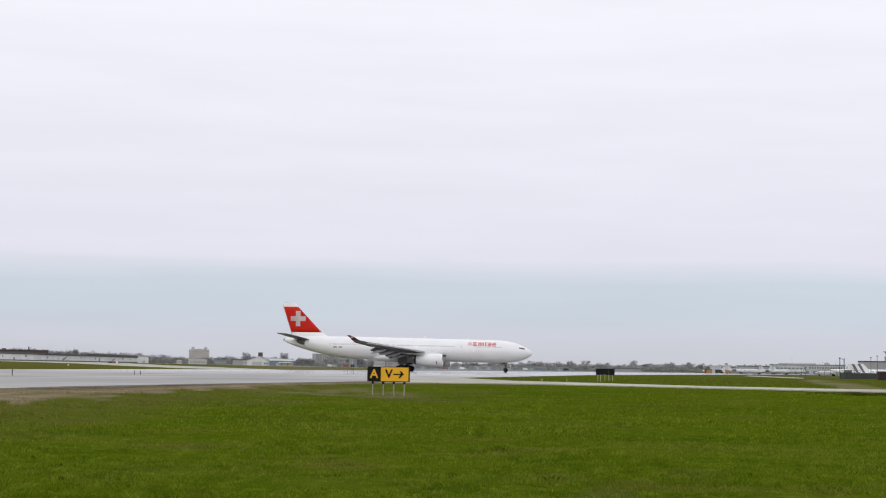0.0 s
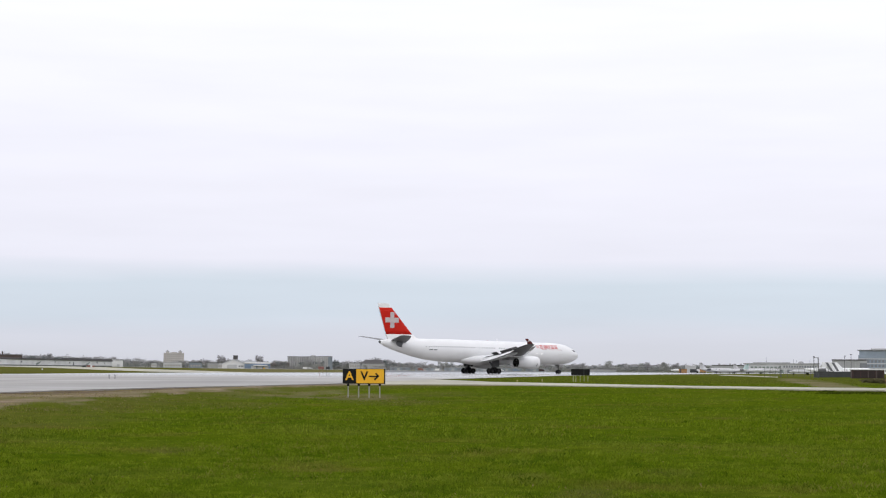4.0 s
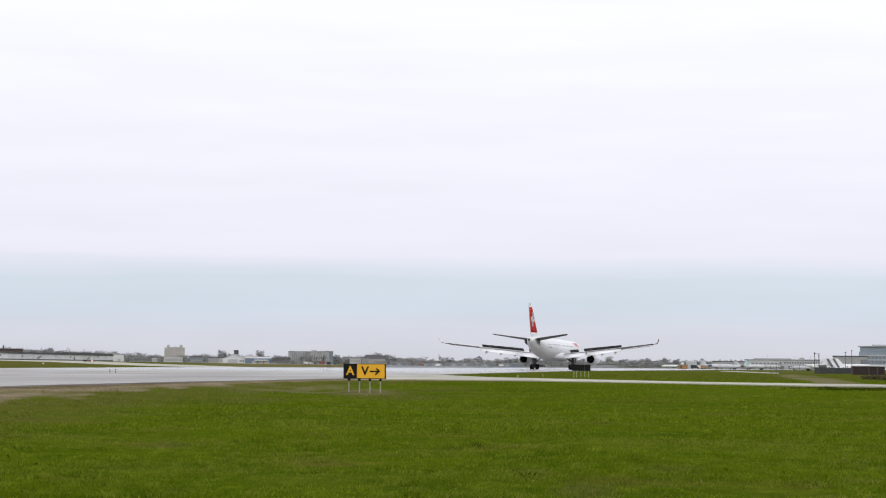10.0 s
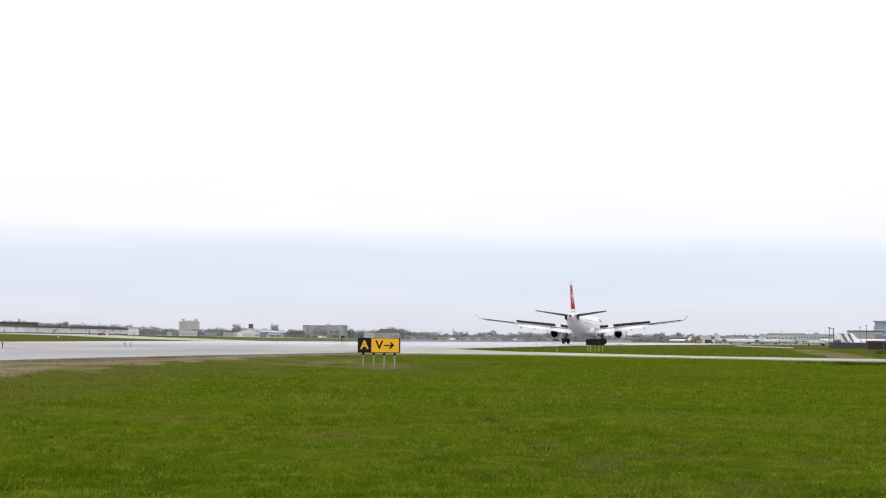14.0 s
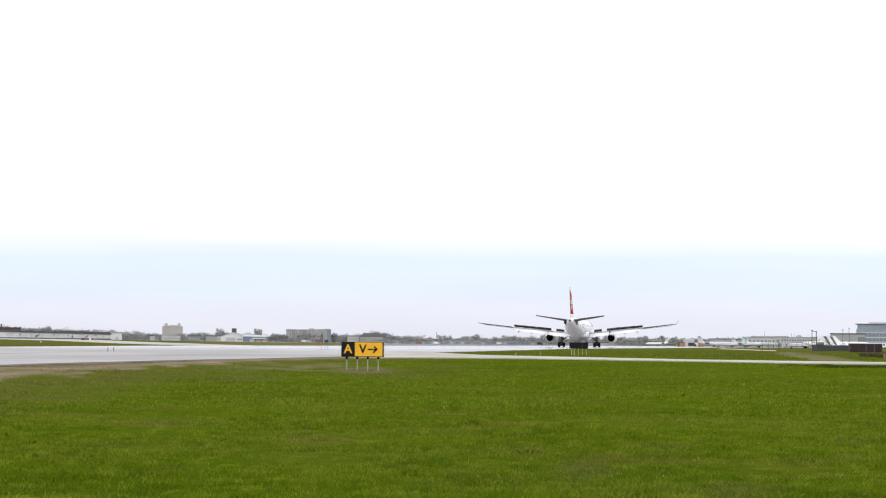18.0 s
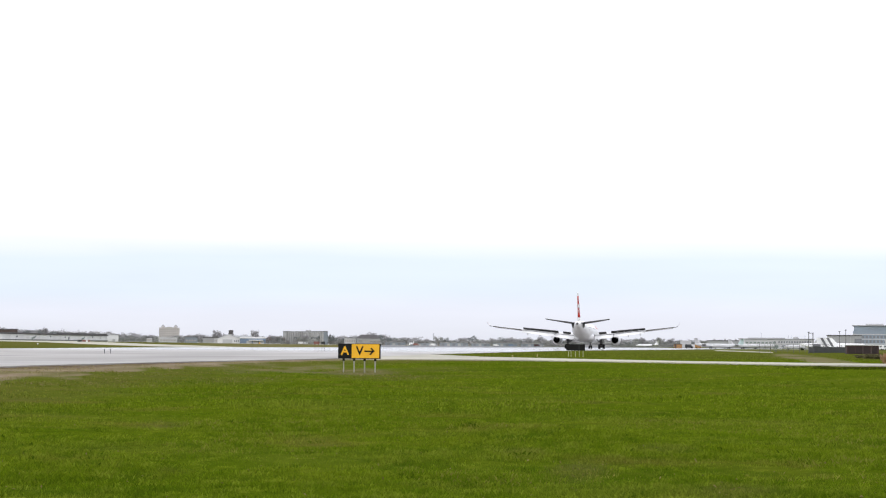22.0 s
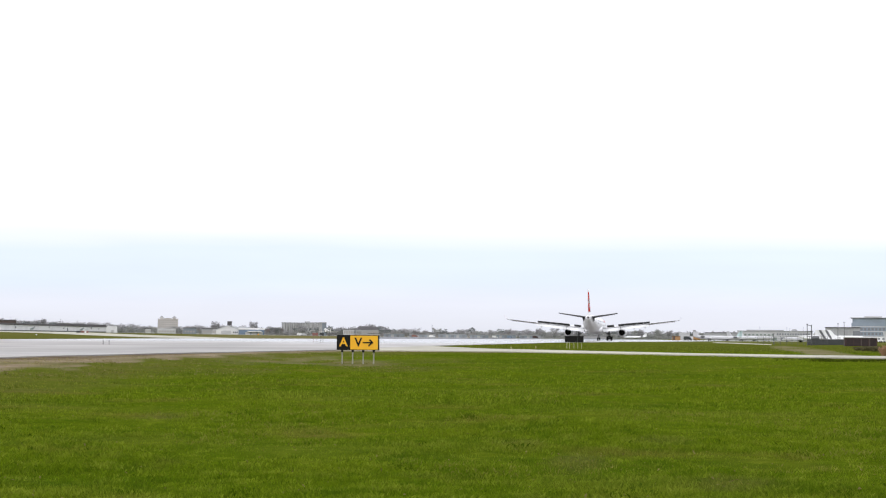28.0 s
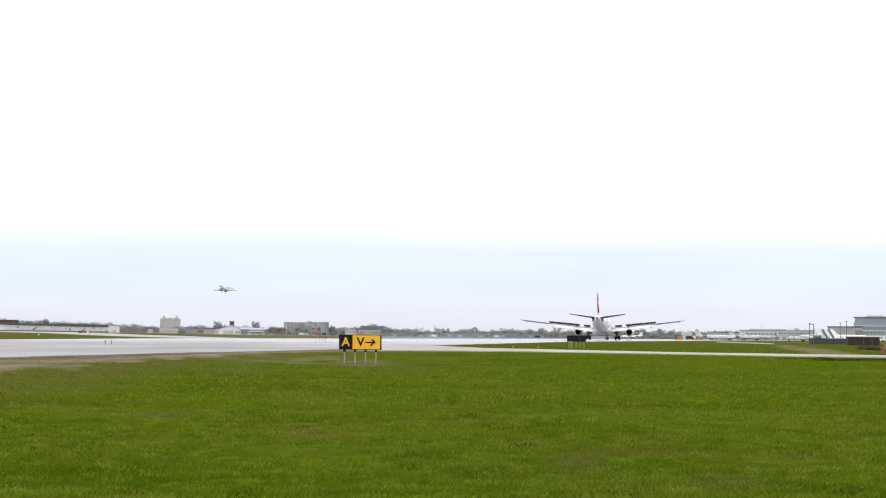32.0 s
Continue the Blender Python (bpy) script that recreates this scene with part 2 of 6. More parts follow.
def ground_grass(name, blade=False):
    """Mown spring grass: bright and dark green patches, straw-coloured spots and a worn border along the taxiway."""
    m = bpy.data.materials.new(name)
    m.use_nodes = True
    n, l = m.node_tree.nodes, m.node_tree.links
    b = n["Principled BSDF"]
    b.inputs["Roughness"].default_value = 0.95
    b.inputs["Specular IOR Level"].default_value = 0.0
    tc = n.new("ShaderNodeTexCoord")

    def tex(scale, detail, lo, hi, stretch=(1, 1, 1)):
        mp = n.new("ShaderNodeMapping")
        mp.inputs["Scale"].default_value = stretch
        t = n.new("ShaderNodeTexNoise")
        t.inputs["Scale"].default_value, t.inputs["Detail"].default_value = scale, detail
        r = n.new("ShaderNodeMapRange")
        r.inputs["From Min"].default_value, r.inputs["From Max"].default_value = lo, hi
        l.new(tc.outputs["Object"], mp.inputs[0])
        l.new(mp.outputs[0], t.inputs["Vector"])
        l.new(t.outputs[0], r.inputs["Value"])
        return r.outputs[0]

    def over(under, colour, fac):
        mx = n.new("ShaderNodeMix")
        mx.data_type = "RGBA"
        mx.inputs["B"].default_value = (*colour, 1)
        if isinstance(under, tuple):
            mx.inputs["A"].default_value = (*under, 1)
        else:
            l.new(under, mx.inputs["A"])
        l.new(fac, mx.inputs["Factor"])
        return mx.outputs["Result"]

    def times(a, k):
        ma = n.new("ShaderNodeMath")
        ma.operation = "MULTIPLY"
        l.new(a, ma.inputs[0])
        if isinstance(k, float):
            ma.inputs[1].default_value = k
        else:
            l.new(k, ma.inputs[1])
        return ma.outputs[0]

    c = over(GRASS_A, GRASS_B, tex(0.10, 4, 0.35, 0.70))
    c = over(c, GRASS_C, times(tex(0.45, 4, 0.50, 0.75), 0.7))
    c = over(c, (0.034, 0.066, 0.003), times(tex(1.3, 4, 0.52, 0.72), 0.62))
    c = over(c, (0.150, 0.185, 0.014), times(tex(3.1, 3, 0.54, 0.76), 0.62))
    c = over(c, (0.145, 0.105, 0.030), times(tex(0.33, 6, 0.56, 0.74), 0.50))
    c = over(c, (0.122, 0.132, 0.020), times(tex(0.21, 5, 0.50, 0.68), 0.35))
    c = over(c, (0.20, 0.22, 0.03), times(tex(9.0, 2, 0.55, 0.85), 0.35))
    if blade:
        geo = n.new("ShaderNodeNewGeometry")
        each = n.new("ShaderNodeMapRange")
        each.inputs["To Min"].default_value, each.inputs["To Max"].default_value = 1.34, 2.42
        hs = n.new("ShaderNodeHueSaturation")
        l.new(geo.outputs["Random Per Island"], each.inputs["Value"])
        l.new(each.outputs[0], hs.inputs["Value"])
        arid = n.new("ShaderNodeAttribute")
        arid.attribute_name = "dry"
        tuft = n.new("ShaderNodeAttribute")
        tuft.attribute_name = "tone"
        pale = n.new("ShaderNodeMapRange")
        pale.inputs["From Min"].default_value, pale.inputs["From Max"].default_value = 0.62, 1.0
        pale.inputs["To Max"].default_value = 0.60
        l.new(tuft.outputs["Fac"], pale.inputs["Value"])
        c = over(c, (0.122, 0.146, 0.016), pale.outputs[0])
        deep = n.new("ShaderNodeMapRange")
        deep.inputs["From Min"].default_value, deep.inputs["From Max"].default_value = 0.34, 0.0
        deep.inputs["To Max"].default_value = 0.75
        l.new(tuft.outputs["Fac"], deep.inputs["Value"])
        c = over(c, (0.030, 0.056, 0.003), deep.outputs[0])
        c = over(c, (0.086, 0.082, 0.022), arid.outputs["Fac"])
        l.new(c, hs.inputs["Color"])
        l.new(hs.outputs[0], b.inputs["Base Color"])
        let_through(m, hs.outputs[0], 0.45)
        return m
    at = n.new("ShaderNodeAttribute")
    at.attribute_name = "worn"
    worn = at.outputs["Fac"]
    arid = n.new("ShaderNodeAttribute")
    arid.attribute_name = "dry"
    c = over(c, (0.104, 0.096, 0.028), times(arid.outputs["Fac"], tex(0.5, 5, 0.25, 0.58)))
    c = over(c, (0.275, 0.222, 0.162), times(worn, tex(0.30, 5, 0.10, 0.45)))
    c = over(c, (0.13, 0.09, 0.055), times(worn, times(tex(0.9, 4, 0.42, 0.72), 0.7)))
    for key, tone in (("sand_and_far_pale", (0.215, 0.18, 0.115)), ("soil", (0.085, 0.062, 0.045))):
        more = n.new("ShaderNodeAttribute")
        more.attribute_name = key
        c = over(c, tone, times(more.outputs["Fac"], tex(0.5, 5, 0.25, 0.58)))
    l.new(c, b.inputs["Base Color"])
    bp = n.new("ShaderNodeBump")
    bp.inputs["Strength"].default_value, bp.inputs["Distance"].default_value = 0.8, 0.05
    l.new(tex(7.0, 4, 0.2, 0.8), bp.inputs["Height"])
    l.new(bp.outputs[0], b.inputs["Normal"])
    return m


GRASS_A, GRASS_B, GRASS_C = (0.070, 0.103, 0.0035), (0.050, 0.082, 0.0032), (0.092, 0.119, 0.0065)
M["grass"] = ground_grass("mown_grass")
M["blade"] = ground_grass("grass_blade", True)


def pavement(name, base, rough, other, scale=0.05):
    """Weathered, damp concrete with broad stains, darker tracks and fine grit."""
    m = mat(name, base, rough, vary=0.10, scale=scale, fine=6, bump=0.004, tint=other)
    n, l = m.node_tree.nodes, m.node_tree.links
    t = n.new("ShaderNodeTexNoise")
    t.inputs["Scale"].default_value, t.inputs["Detail"].default_value = 0.06, 4
    r = n.new("ShaderNodeMapRange")
    r.inputs["From Min"].default_value, r.inputs["From Max"].default_value = 0.35, 0.7
    r.inputs["To Min"].default_value, r.inputs["To Max"].default_value = rough - 0.12, rough + 0.12
    tc = n.new("ShaderNodeTexCoord")
    l.new(tc.outputs["Object"], t.inputs["Vector"])
    l.new(t.outputs[0], r.inputs["Value"])
    l.new(r.outputs[0], n["Principled BSDF"].inputs["Roughness"])
    # roughness falls with distance from the camera: the far half mirrors more sky
    far_gloss = n.new("ShaderNodeAttribute")
    far_gloss.attribute_name = "far_gloss"
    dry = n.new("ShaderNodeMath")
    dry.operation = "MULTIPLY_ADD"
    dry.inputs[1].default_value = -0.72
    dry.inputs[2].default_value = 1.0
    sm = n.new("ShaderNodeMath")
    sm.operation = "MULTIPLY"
    l.new(far_gloss.outputs["Fac"], dry.inputs[0])
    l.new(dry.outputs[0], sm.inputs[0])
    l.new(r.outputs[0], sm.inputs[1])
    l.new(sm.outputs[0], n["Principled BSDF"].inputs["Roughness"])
    # long streaks of rubber and damp along the strip
    mp = n.new("ShaderNodeMapping")
    mp.inputs["Rotation"].default_value = (0, 0, radians(-14))
    mp.inputs["Scale"].default_value = (0.16, 0.010, 1)
    s = n.new("ShaderNodeTexNoise")
    s.inputs["Scale"].default_value, s.inputs["Detail"].default_value = 1.0, 5
    q = n.new("ShaderNodeMapRange")
    q.inputs["From Min"].default_value, q.inputs["From Max"].default_value = 0.42, 0.68
    q.inputs["To Min"].default_value, q.inputs["To Max"].default_value = 1.0, 0.70
    mu = n.new("ShaderNodeMix")
    mu.data_type, mu.blend_type = "RGBA", "MULTIPLY"
    mu.inputs["Factor"].default_value = 1.0
    l.new(tc.outputs["Object"], mp.inputs[0])
    l.new(mp.outputs[0], s.inputs["Vector"])
    l.new(s.outputs[0], q.inputs["Value"])
    old = n["Principled BSDF"].inputs["Base Color"].links[0].from_socket
    l.new(old, mu.inputs["A"])
    l.new(q.outputs[0], mu.inputs["B"])
    l.new(mu.outputs["Result"], n["Principled BSDF"].inputs["Base Color"])
    return m


M["concrete"] = pavement("damp_concrete", (0.315, 0.30, 0.278), 0.50, (0.20, 0.19, 0.178), 0.035)
M["pale_concrete"] = pavement("pale_concrete", (0.46, 0.445, 0.36), 0.75, (0.39, 0.375, 0.30))

# ---------------------------------------------------------------- building helpers


def mesh_of(name, verts, faces, mats, idx=None, smooth=False):
    me = bpy.data.meshes.new(name)
    me.from_pydata([tuple(v) for v in verts], [], faces)
    for m in mats:
        me.materials.append(m)
    if idx is not None:
        me.polygons.foreach_set("material_index", idx)
    if smooth:
        me.polygons.foreach_set("use_smooth", [True] * len(me.polygons))
    me.update()
    return me


def part(name, bm, material, parent, label="", smooth=False, m=None):
    """Links a bmesh as one mesh object under a thing or a part."""
    me = bpy.data.meshes.new(name)
    for f in bm.faces:
        f.smooth = smooth
    bm.to_mesh(me)
    bm.free()
    for k in (material if isinstance(material, (list, tuple)) else [material]):
        me.materials.append(k)
    ob = new(name, me)
    ob.parent = parent
    if m is not None:
        ob.matrix_basis = m
    if label:
        ob["label"] = label
    return ob


def linked(name, me, parent, m=None):
    ob = new(name, me)
    ob.parent = parent
    if m is not None:
        ob.matrix_basis = m
    return ob


def box(sx, sy, sz, at=(0, 0, 0), bevel=0.0, bm=None, turn=None):
    """A box that stands on at, with bevelled edges."""
    own = bmesh.new()
    bmesh.ops.create_cube(own, size=1)
    bmesh.ops.scale(own, vec=(sx, sy, sz), verts=own.verts)
    if bevel:
        bmesh.ops.bevel(own, geom=list(own.edges), offset=bevel, segments=1, affect="EDGES")
    mtx = Matrix.Translation(Vector(at)) @ (turn or Matrix()) @ Matrix.Translation((0, 0, sz / 2))
    bmesh.ops.transform(own, matrix=mtx, verts=own.verts)
    if bm is None:
        return own
    me = bpy.data.meshes.new("tmp")
    own.to_mesh(me)
    own.free()
    bm.from_mesh(me)
    bpy.data.meshes.remove(me)
    return bm


def rod(a, b, r0, r1=None, n=8, bm=None):
    """A tapered rod from a to b."""
    bm = bm or bmesh.new()
    a, b = Vector(a), Vector(b)
    d = b - a
    q = d.to_track_quat("Z", "Y").to_matrix().to_4x4()
    bmesh.ops.create_cone(bm, cap_ends=True, segments=n, radius1=r0, radius2=r0 if r1 is None else r1, depth=d.length,
                          matrix=Matrix.Translation((a + b) / 2) @ q)
    return bm


def loft(rings, bm=None, cap=True, mat_of=None):
    """A skin over closed rings of points."""
    bm = bm or bmesh.new()
    vs = [[bm.verts.new(p) for p in ring] for ring in rings]
    n = len(vs[0])
    for i in range(len(vs) - 1):
        for j in range(n):
            f = bm.faces.new((vs[i][j], vs[i][(j + 1) % n], vs[i + 1][(j + 1) % n], vs[i + 1][j]))
            if mat_of:
                f.material_index = mat_of(i, j)
    if cap:
        bm.faces.new(list(reversed(vs[0])))
        bm.faces.new(vs[-1])
    bmesh.ops.recalc_face_normals(bm, faces=bm.faces)
    return bm


def revolve(profile, axis="x", n=28, bm=None, cap=False):
    """A body of revolution from (along, radius) pairs, about x."""
    rings = [[(x, r * math.cos(2 * math.pi * k / n), r * math.sin(2 * math.pi * k / n)) for k in range(n)] for x, r in profile]
    if axis == "y":
        rings = [[(p[1], p[0], p[2]) for p in ring] for ring in rings]
    return loft(rings, bm, cap)


def thing(name, at, label, category, group="", turn=0.0):
    ob = new(name)
    ob.empty_display_size = 0.5
    ob.matrix_basis = pose(*at, 0, 0, turn)
    return tagged(ob, label, category, group)


# ---------------------------------------------------------------- the lie of the land


def step(q):
    q = min(1.0, max(0.0, q))
    return q * q * (3 - 2 * q)


RISE_AT, RISE = (-30, -14.5, -9, -5, -2, 0, 30), (2.2, 2.0, 1.4, 0.8, 0.35, 0, 0)
EDGE_AT, EDGE = (-30, -14.3, -11.3, -8.5, -6.6, -3.2, 0.3, 4.5, 8.6, 14.8, 30), (58, 63.2, 69.7, 81.9, 93.3, 106, 104.5, 100.7, 93.9, 87.0, 81.5)


def level(x, y):
    """Height of the paved surfaces: flat by the taxiway, rising slowly to the far side, lower towards the camera."""
    az, r = math.degrees(math.atan2(x, y)), math.hypot(x, y)
    if y <= 0:
        return -0.25
    up = float(np.interp(az, RISE_AT, RISE)) * step((r - 260) / 940)
    return up - 0.25 * step((float(np.interp(az, EDGE_AT, EDGE)) - r) / 30)


def far_at(az, d, dz=0.0):
    """The place d metres away at that bearing, on the ground."""
    x, y = d * math.sin(radians(az)), d * math.cos(radians(az))
    return (x, y, level(x, y) + dz)


# dry brown patches: bearing, distance, half width in degrees, half depth, strength
DRY = ((4.98, 16.0, 1.5, 1.7, 0.55), (10.06, 13.9, 2.2, 1.2, 0.5), (-13.27, 40, 3.4, 10, 0.5), (-8.94, 25, 1.1, 2.0, 0.5), (3.08, 18.5, 1.2, 1.5, 0.4),
       (-1.31, 62, 3.0, 9, 0.5), (-3.97, 21, 1.2, 1.4, 0.3), (7.82, 19.5, 1.6, 1.5, 0.3), (-6.62, 56, 2.5, 9, 0.55), (-2.4, 73, 2.3, 10, 0.85), (-5.2, 82, 2.6, 13, 0.7), (0.2, 80, 1.6, 10, 0.45))


def bare_soil(az, r):
    """The dark strip of bare earth right beside the paving."""
    gap = float(np.interp(az, EDGE_AT, EDGE)) - r
    return step(1.3 - abs(gap - 1.0) / 3.2) * float(np.interp(az, (-16, -6, -2, 0, 10, 12, 16), (1, 0.8, 0.3, 0, 0, 0.5, 0.7)))


def sand_patch(az, r):
    """Sandy streaks on the far side of the branch, lying aslant."""
    dip = 2790.0 / max(r, 1.0)
    mid = float(np.interp(az, (11.2, 11.7, 12.6, 13.3, 14.0), (13.0, 14.5, 20.5, 24.0, 27.0)))
    half = float(np.interp(az, (11.2, 11.7, 12.6, 13.3, 14.0), (1.5, 3.0, 5.5, 4.5, 2.0)))
    x, y = r * math.sin(radians(az)), r * math.cos(radians(az))
    mottle = 0.80 + 0.75 * noise.noise(Vector((x * 0.30, y * 0.05, 61.0))) + 0.35 * noise.noise(Vector((x * 1.1, y * 0.12, 67.0)))
    return min(1.0, max(0.0, mottle)) * step(1.6 - abs(dip - mid) / half) * step((az - 11.0) / 0.8) * step((14.6 - az) / 0.8)


def lump(x, y):
    """Unevenness of the near field."""
    k = step((95 - math.hypot(x, y)) / 40)
    return k * (0.05 * noise.noise(Vector((x * 0.22, y * 0.22, 0))) + 0.022 * noise.noise(Vector((x * 0.9, y * 0.9, 5))) + 0.024 * noise.noise(Vector((x * 2.3, y * 2.3, 8))))


def dry_at(az, r):
    """Olive-brown tint: half-withered grass in a wide margin beside the worn border and in scattered patches; the far
    fields take it by distance.
    """
    gap = float(np.interp(az, EDGE_AT, EDGE)) - r
    wide = float(np.interp(az, (-16, -9, -6, -3, 0, 3), (46, 42, 36, 26, 12, 1)))
    wider = 0.62 * step((wide - gap) / (wide * 0.6)) if gap > -3 else 0.0
    spots = max(a * step(1.4 - 1.4 * math.hypot((az - q) / u, (r - d) / v)) for q, d, u, v, a in DRY)
    far = float(np.interp(az, (-16, -4, 2, 6, 12), (0.85, 0.75, 0.42, 0.38, 0.55))) * step((r - 108) / 40)
    return max(wider, spots, far)


def worn_at(az, r):
    """How worn and dry the grass is: a bare border along the near taxiway, and a sandy patch."""
    gap = float(np.interp(az, EDGE_AT, EDGE)) - r
    wide = float(np.interp(az, (-14, -11, -9, -6, -3, 0, 3), (17.0, 15.5, 13.0, 10.5, 6.5, 2, 0.5)))
    x, y = r * math.sin(radians(az)), r * math.cos(radians(az))
    ragged = gap + 0.35 * wide * noise.noise(Vector((x * 0.35, y * 0.22, 41.0))) + 0.45 * wide * noise.noise(Vector((x * 1.3, y * 0.35, 43.0)))
    w = step((wide - ragged) / (wide * 0.30)) * (0.75 + 0.65 * noise.noise(Vector((x * 0.9, y * 0.16, 47.0)))) if gap > -3 else 0.0
    feet = 0.32 * step(1 - math.hypot((x + 3.0) / 2.2, (y - 69) / 4.5))
    thin = step(1.3 - math.hypot((x + 5.6) / 4.2, (y - 77) / 11.0))
    feet = max(feet, 0.55 * thin * step(0.35 + 1.6 * noise.noise(Vector((x * 0.7, y * 0.16, 53.0)))))
    return max(w, feet)


def build_ground():
    angles = list(np.radians(np.concatenate([np.arange(-180, -24, 6), np.arange(-24, -16, 1), np.arange(-16, 16, 0.25), np.arange(16, 24.1, 1), np.arange(30, 180, 6)])))
    radii = [0.5, 2, 4, 6, 8] + list(np.geomspace(10, 180, 220)) + list(np.geomspace(186, 4500, 66))
    vs, worn, sand_and_far_pale, soil, dry = [(0, 0, -0.30)], [0.0], [0.0], [0.0], [0.0]
    for r in radii:
        for a in angles:
            x, y = r * math.sin(a), r * math.cos(a)
            z = level(x, y) - 0.05
            z += lump(x, y)
            vs.append((x, y, z))
            az = math.degrees(a)
            worn.append(worn_at(az, r))
            # beyond 290 m the same pale tone only lightens the far fields
            sand_and_far_pale.append(max(sand_patch(az, r), float(np.interp(az, (-16, -9, -6, 0, 3, 16), (0.1, 0.15, 0.6, 0.55, 0.15, 0.2))) * step((r - 290) / 120)))
            dry.append(dry_at(az, r))
            soil.append(bare_soil(az, r))
    n, faces = len(angles), []
    for j in range(n):
        faces.append((0, 1 + (j + 1) % n, 1 + j))
    for i in range(len(radii) - 1):
        for j in range(n):
            a, b = 1 + i * n + j, 1 + i * n + (j + 1) % n
            faces.append((a, b, b + n, a + n))
    me = mesh_of("ground", vs, faces, [M["grass"]], smooth=True)
    for key, vals in (("worn", worn), ("sand_and_far_pale", sand_and_far_pale), ("soil", soil), ("dry", dry)):
        me.attributes.new(key, "FLOAT", "POINT").data.foreach_set("value", vals)
    return tagged(new("ground", me), "flat mown airfield grass, bright green with dry patches", "grass", kind="structure")


def strip(name, near, far, material, label, category, lift=0.0, across=10, along=48, thick=0.06, far_gloss=0.0):
    """A paved strip between two edges in plan, lying on the land, with a low vertical edge."""
    def run(line):
        pts = [Vector((*p, 0)) for p in line]
        d = [0.0]
        for a, b in zip(pts, pts[1:]):
            d.append(d[-1] + (b - a).length)
        return [Vector((float(np.interp(s, d, [p.x for p in pts])), float(np.interp(s, d, [p.y for p in pts])), 0))
                for s in np.linspace(0, d[-1], along)]
    a, b = run(near), run(far)
    vs, faces = [], []
    for i in range(along):
        for j in range(across + 1):
            p = a[i].lerp(b[i], j / across)
            vs.append((p.x, p.y, level(p.x, p.y) + lift))
    w = across + 1
    for i in range(along - 1):
        for j in range(across):
            faces.append((i * w + j, (i + 1) * w + j, (i + 1) * w + j + 1, i * w + j + 1))
    rim = [i * w for i in range(along)] + [(along - 1) * w + j for j in range(1, w)] + [i * w + across for i in range(along - 2, -1, -1)] + [j for j in range(across - 1, 0, -1)]
    base = len(vs)
    for k in rim:
        v = vs[k]
        vs.append((v[0], v[1], v[2] - thick))
    for k in range(len(rim)):
        q = (k + 1) % len(rim)
        faces.append((rim[k], base + k, base + q, rim[q]))
    me = mesh_of(name, vs, faces, [material])
    me.attributes.new("far_gloss", "FLOAT", "POINT").data.foreach_set("value", [far_gloss * step((math.hypot(v[0], v[1]) - 120 + 0.6 * min(0, v[0])) / 150) for v in vs])
    bm = bmesh.new()
    bm.from_mesh(me)
    bmesh.ops.recalc_face_normals(bm, faces=bm.faces)
    if sum(f.normal.z for f in bm.faces) < 0:
        bmesh.ops.reverse_faces(bm, faces=bm.faces)
    bm.to_mesh(me)
    bm.free()
    return tagged(new(name, me), label, category, kind="structure")


ground = build_ground()
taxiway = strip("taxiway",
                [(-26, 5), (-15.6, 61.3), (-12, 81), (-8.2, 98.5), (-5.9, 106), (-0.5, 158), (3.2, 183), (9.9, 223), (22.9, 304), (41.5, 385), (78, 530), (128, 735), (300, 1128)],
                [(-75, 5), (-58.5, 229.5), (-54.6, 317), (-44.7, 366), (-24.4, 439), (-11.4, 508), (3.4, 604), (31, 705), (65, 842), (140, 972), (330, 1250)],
                M["concrete"], "wide damp grey concrete taxiway with faint stains", "taxiway", across=14, along=80, far_gloss=1.0)
side_taxiway = strip("taxiway_branch",
                     [(-5.9, 106), (-3, 104), (3.25, 104.2), (7.83, 100.4), (14.0, 92.9), (18.2, 86.5), (22.35, 84.0), (50, 60.5)],
                     [(-0.5, 158), (4, 129.5), (9.1, 118), (15.6, 103.4), (20.7, 98.3), (25.2, 95), (35, 87), (55, 72)],
                     M["pale_concrete"], "narrow pale concrete taxiway branch between grass", "taxiway", lift=0.004)
far_taxiway = strip("taxiway_far",
                    [(-50.5, 349), (-74, 428), (-103, 520), (-160, 705), (-255, 900), (-360, 1040)],
                    [(-40, 380), (-44.6, 398), (-78, 535), (-111, 646), (-205, 1000), (-290, 1200)],
                    M["pale_concrete"], "pale concrete taxiway rising to a far apron", "taxiway", lift=0.008)
runway = strip("runway", [(80, 1690), (-105, 985)], [(25, 1700), (-145, 1000)], M["pale_concrete"], "distant pale concrete runway", "runway", lift=0.012)
apron = strip("apron", [(-24.4, 442), (-11.4, 510), (3.4, 606), (31, 707), (65, 844), (140, 974)], [(-78, 1400), (-22, 1400), (20, 1450), (60, 1480), (110, 1500), (200, 1480)],
              M["apron"], "distant grey concrete apron before low sheds", "apron", lift=0.002)
service_road = strip("service_road", [(65.5, 394.6), (56.0, 279.0)], [(78.4, 463), (62, 309)], M["pale_concrete"], "short pale service road in the grass", "road", along=12, across=4)

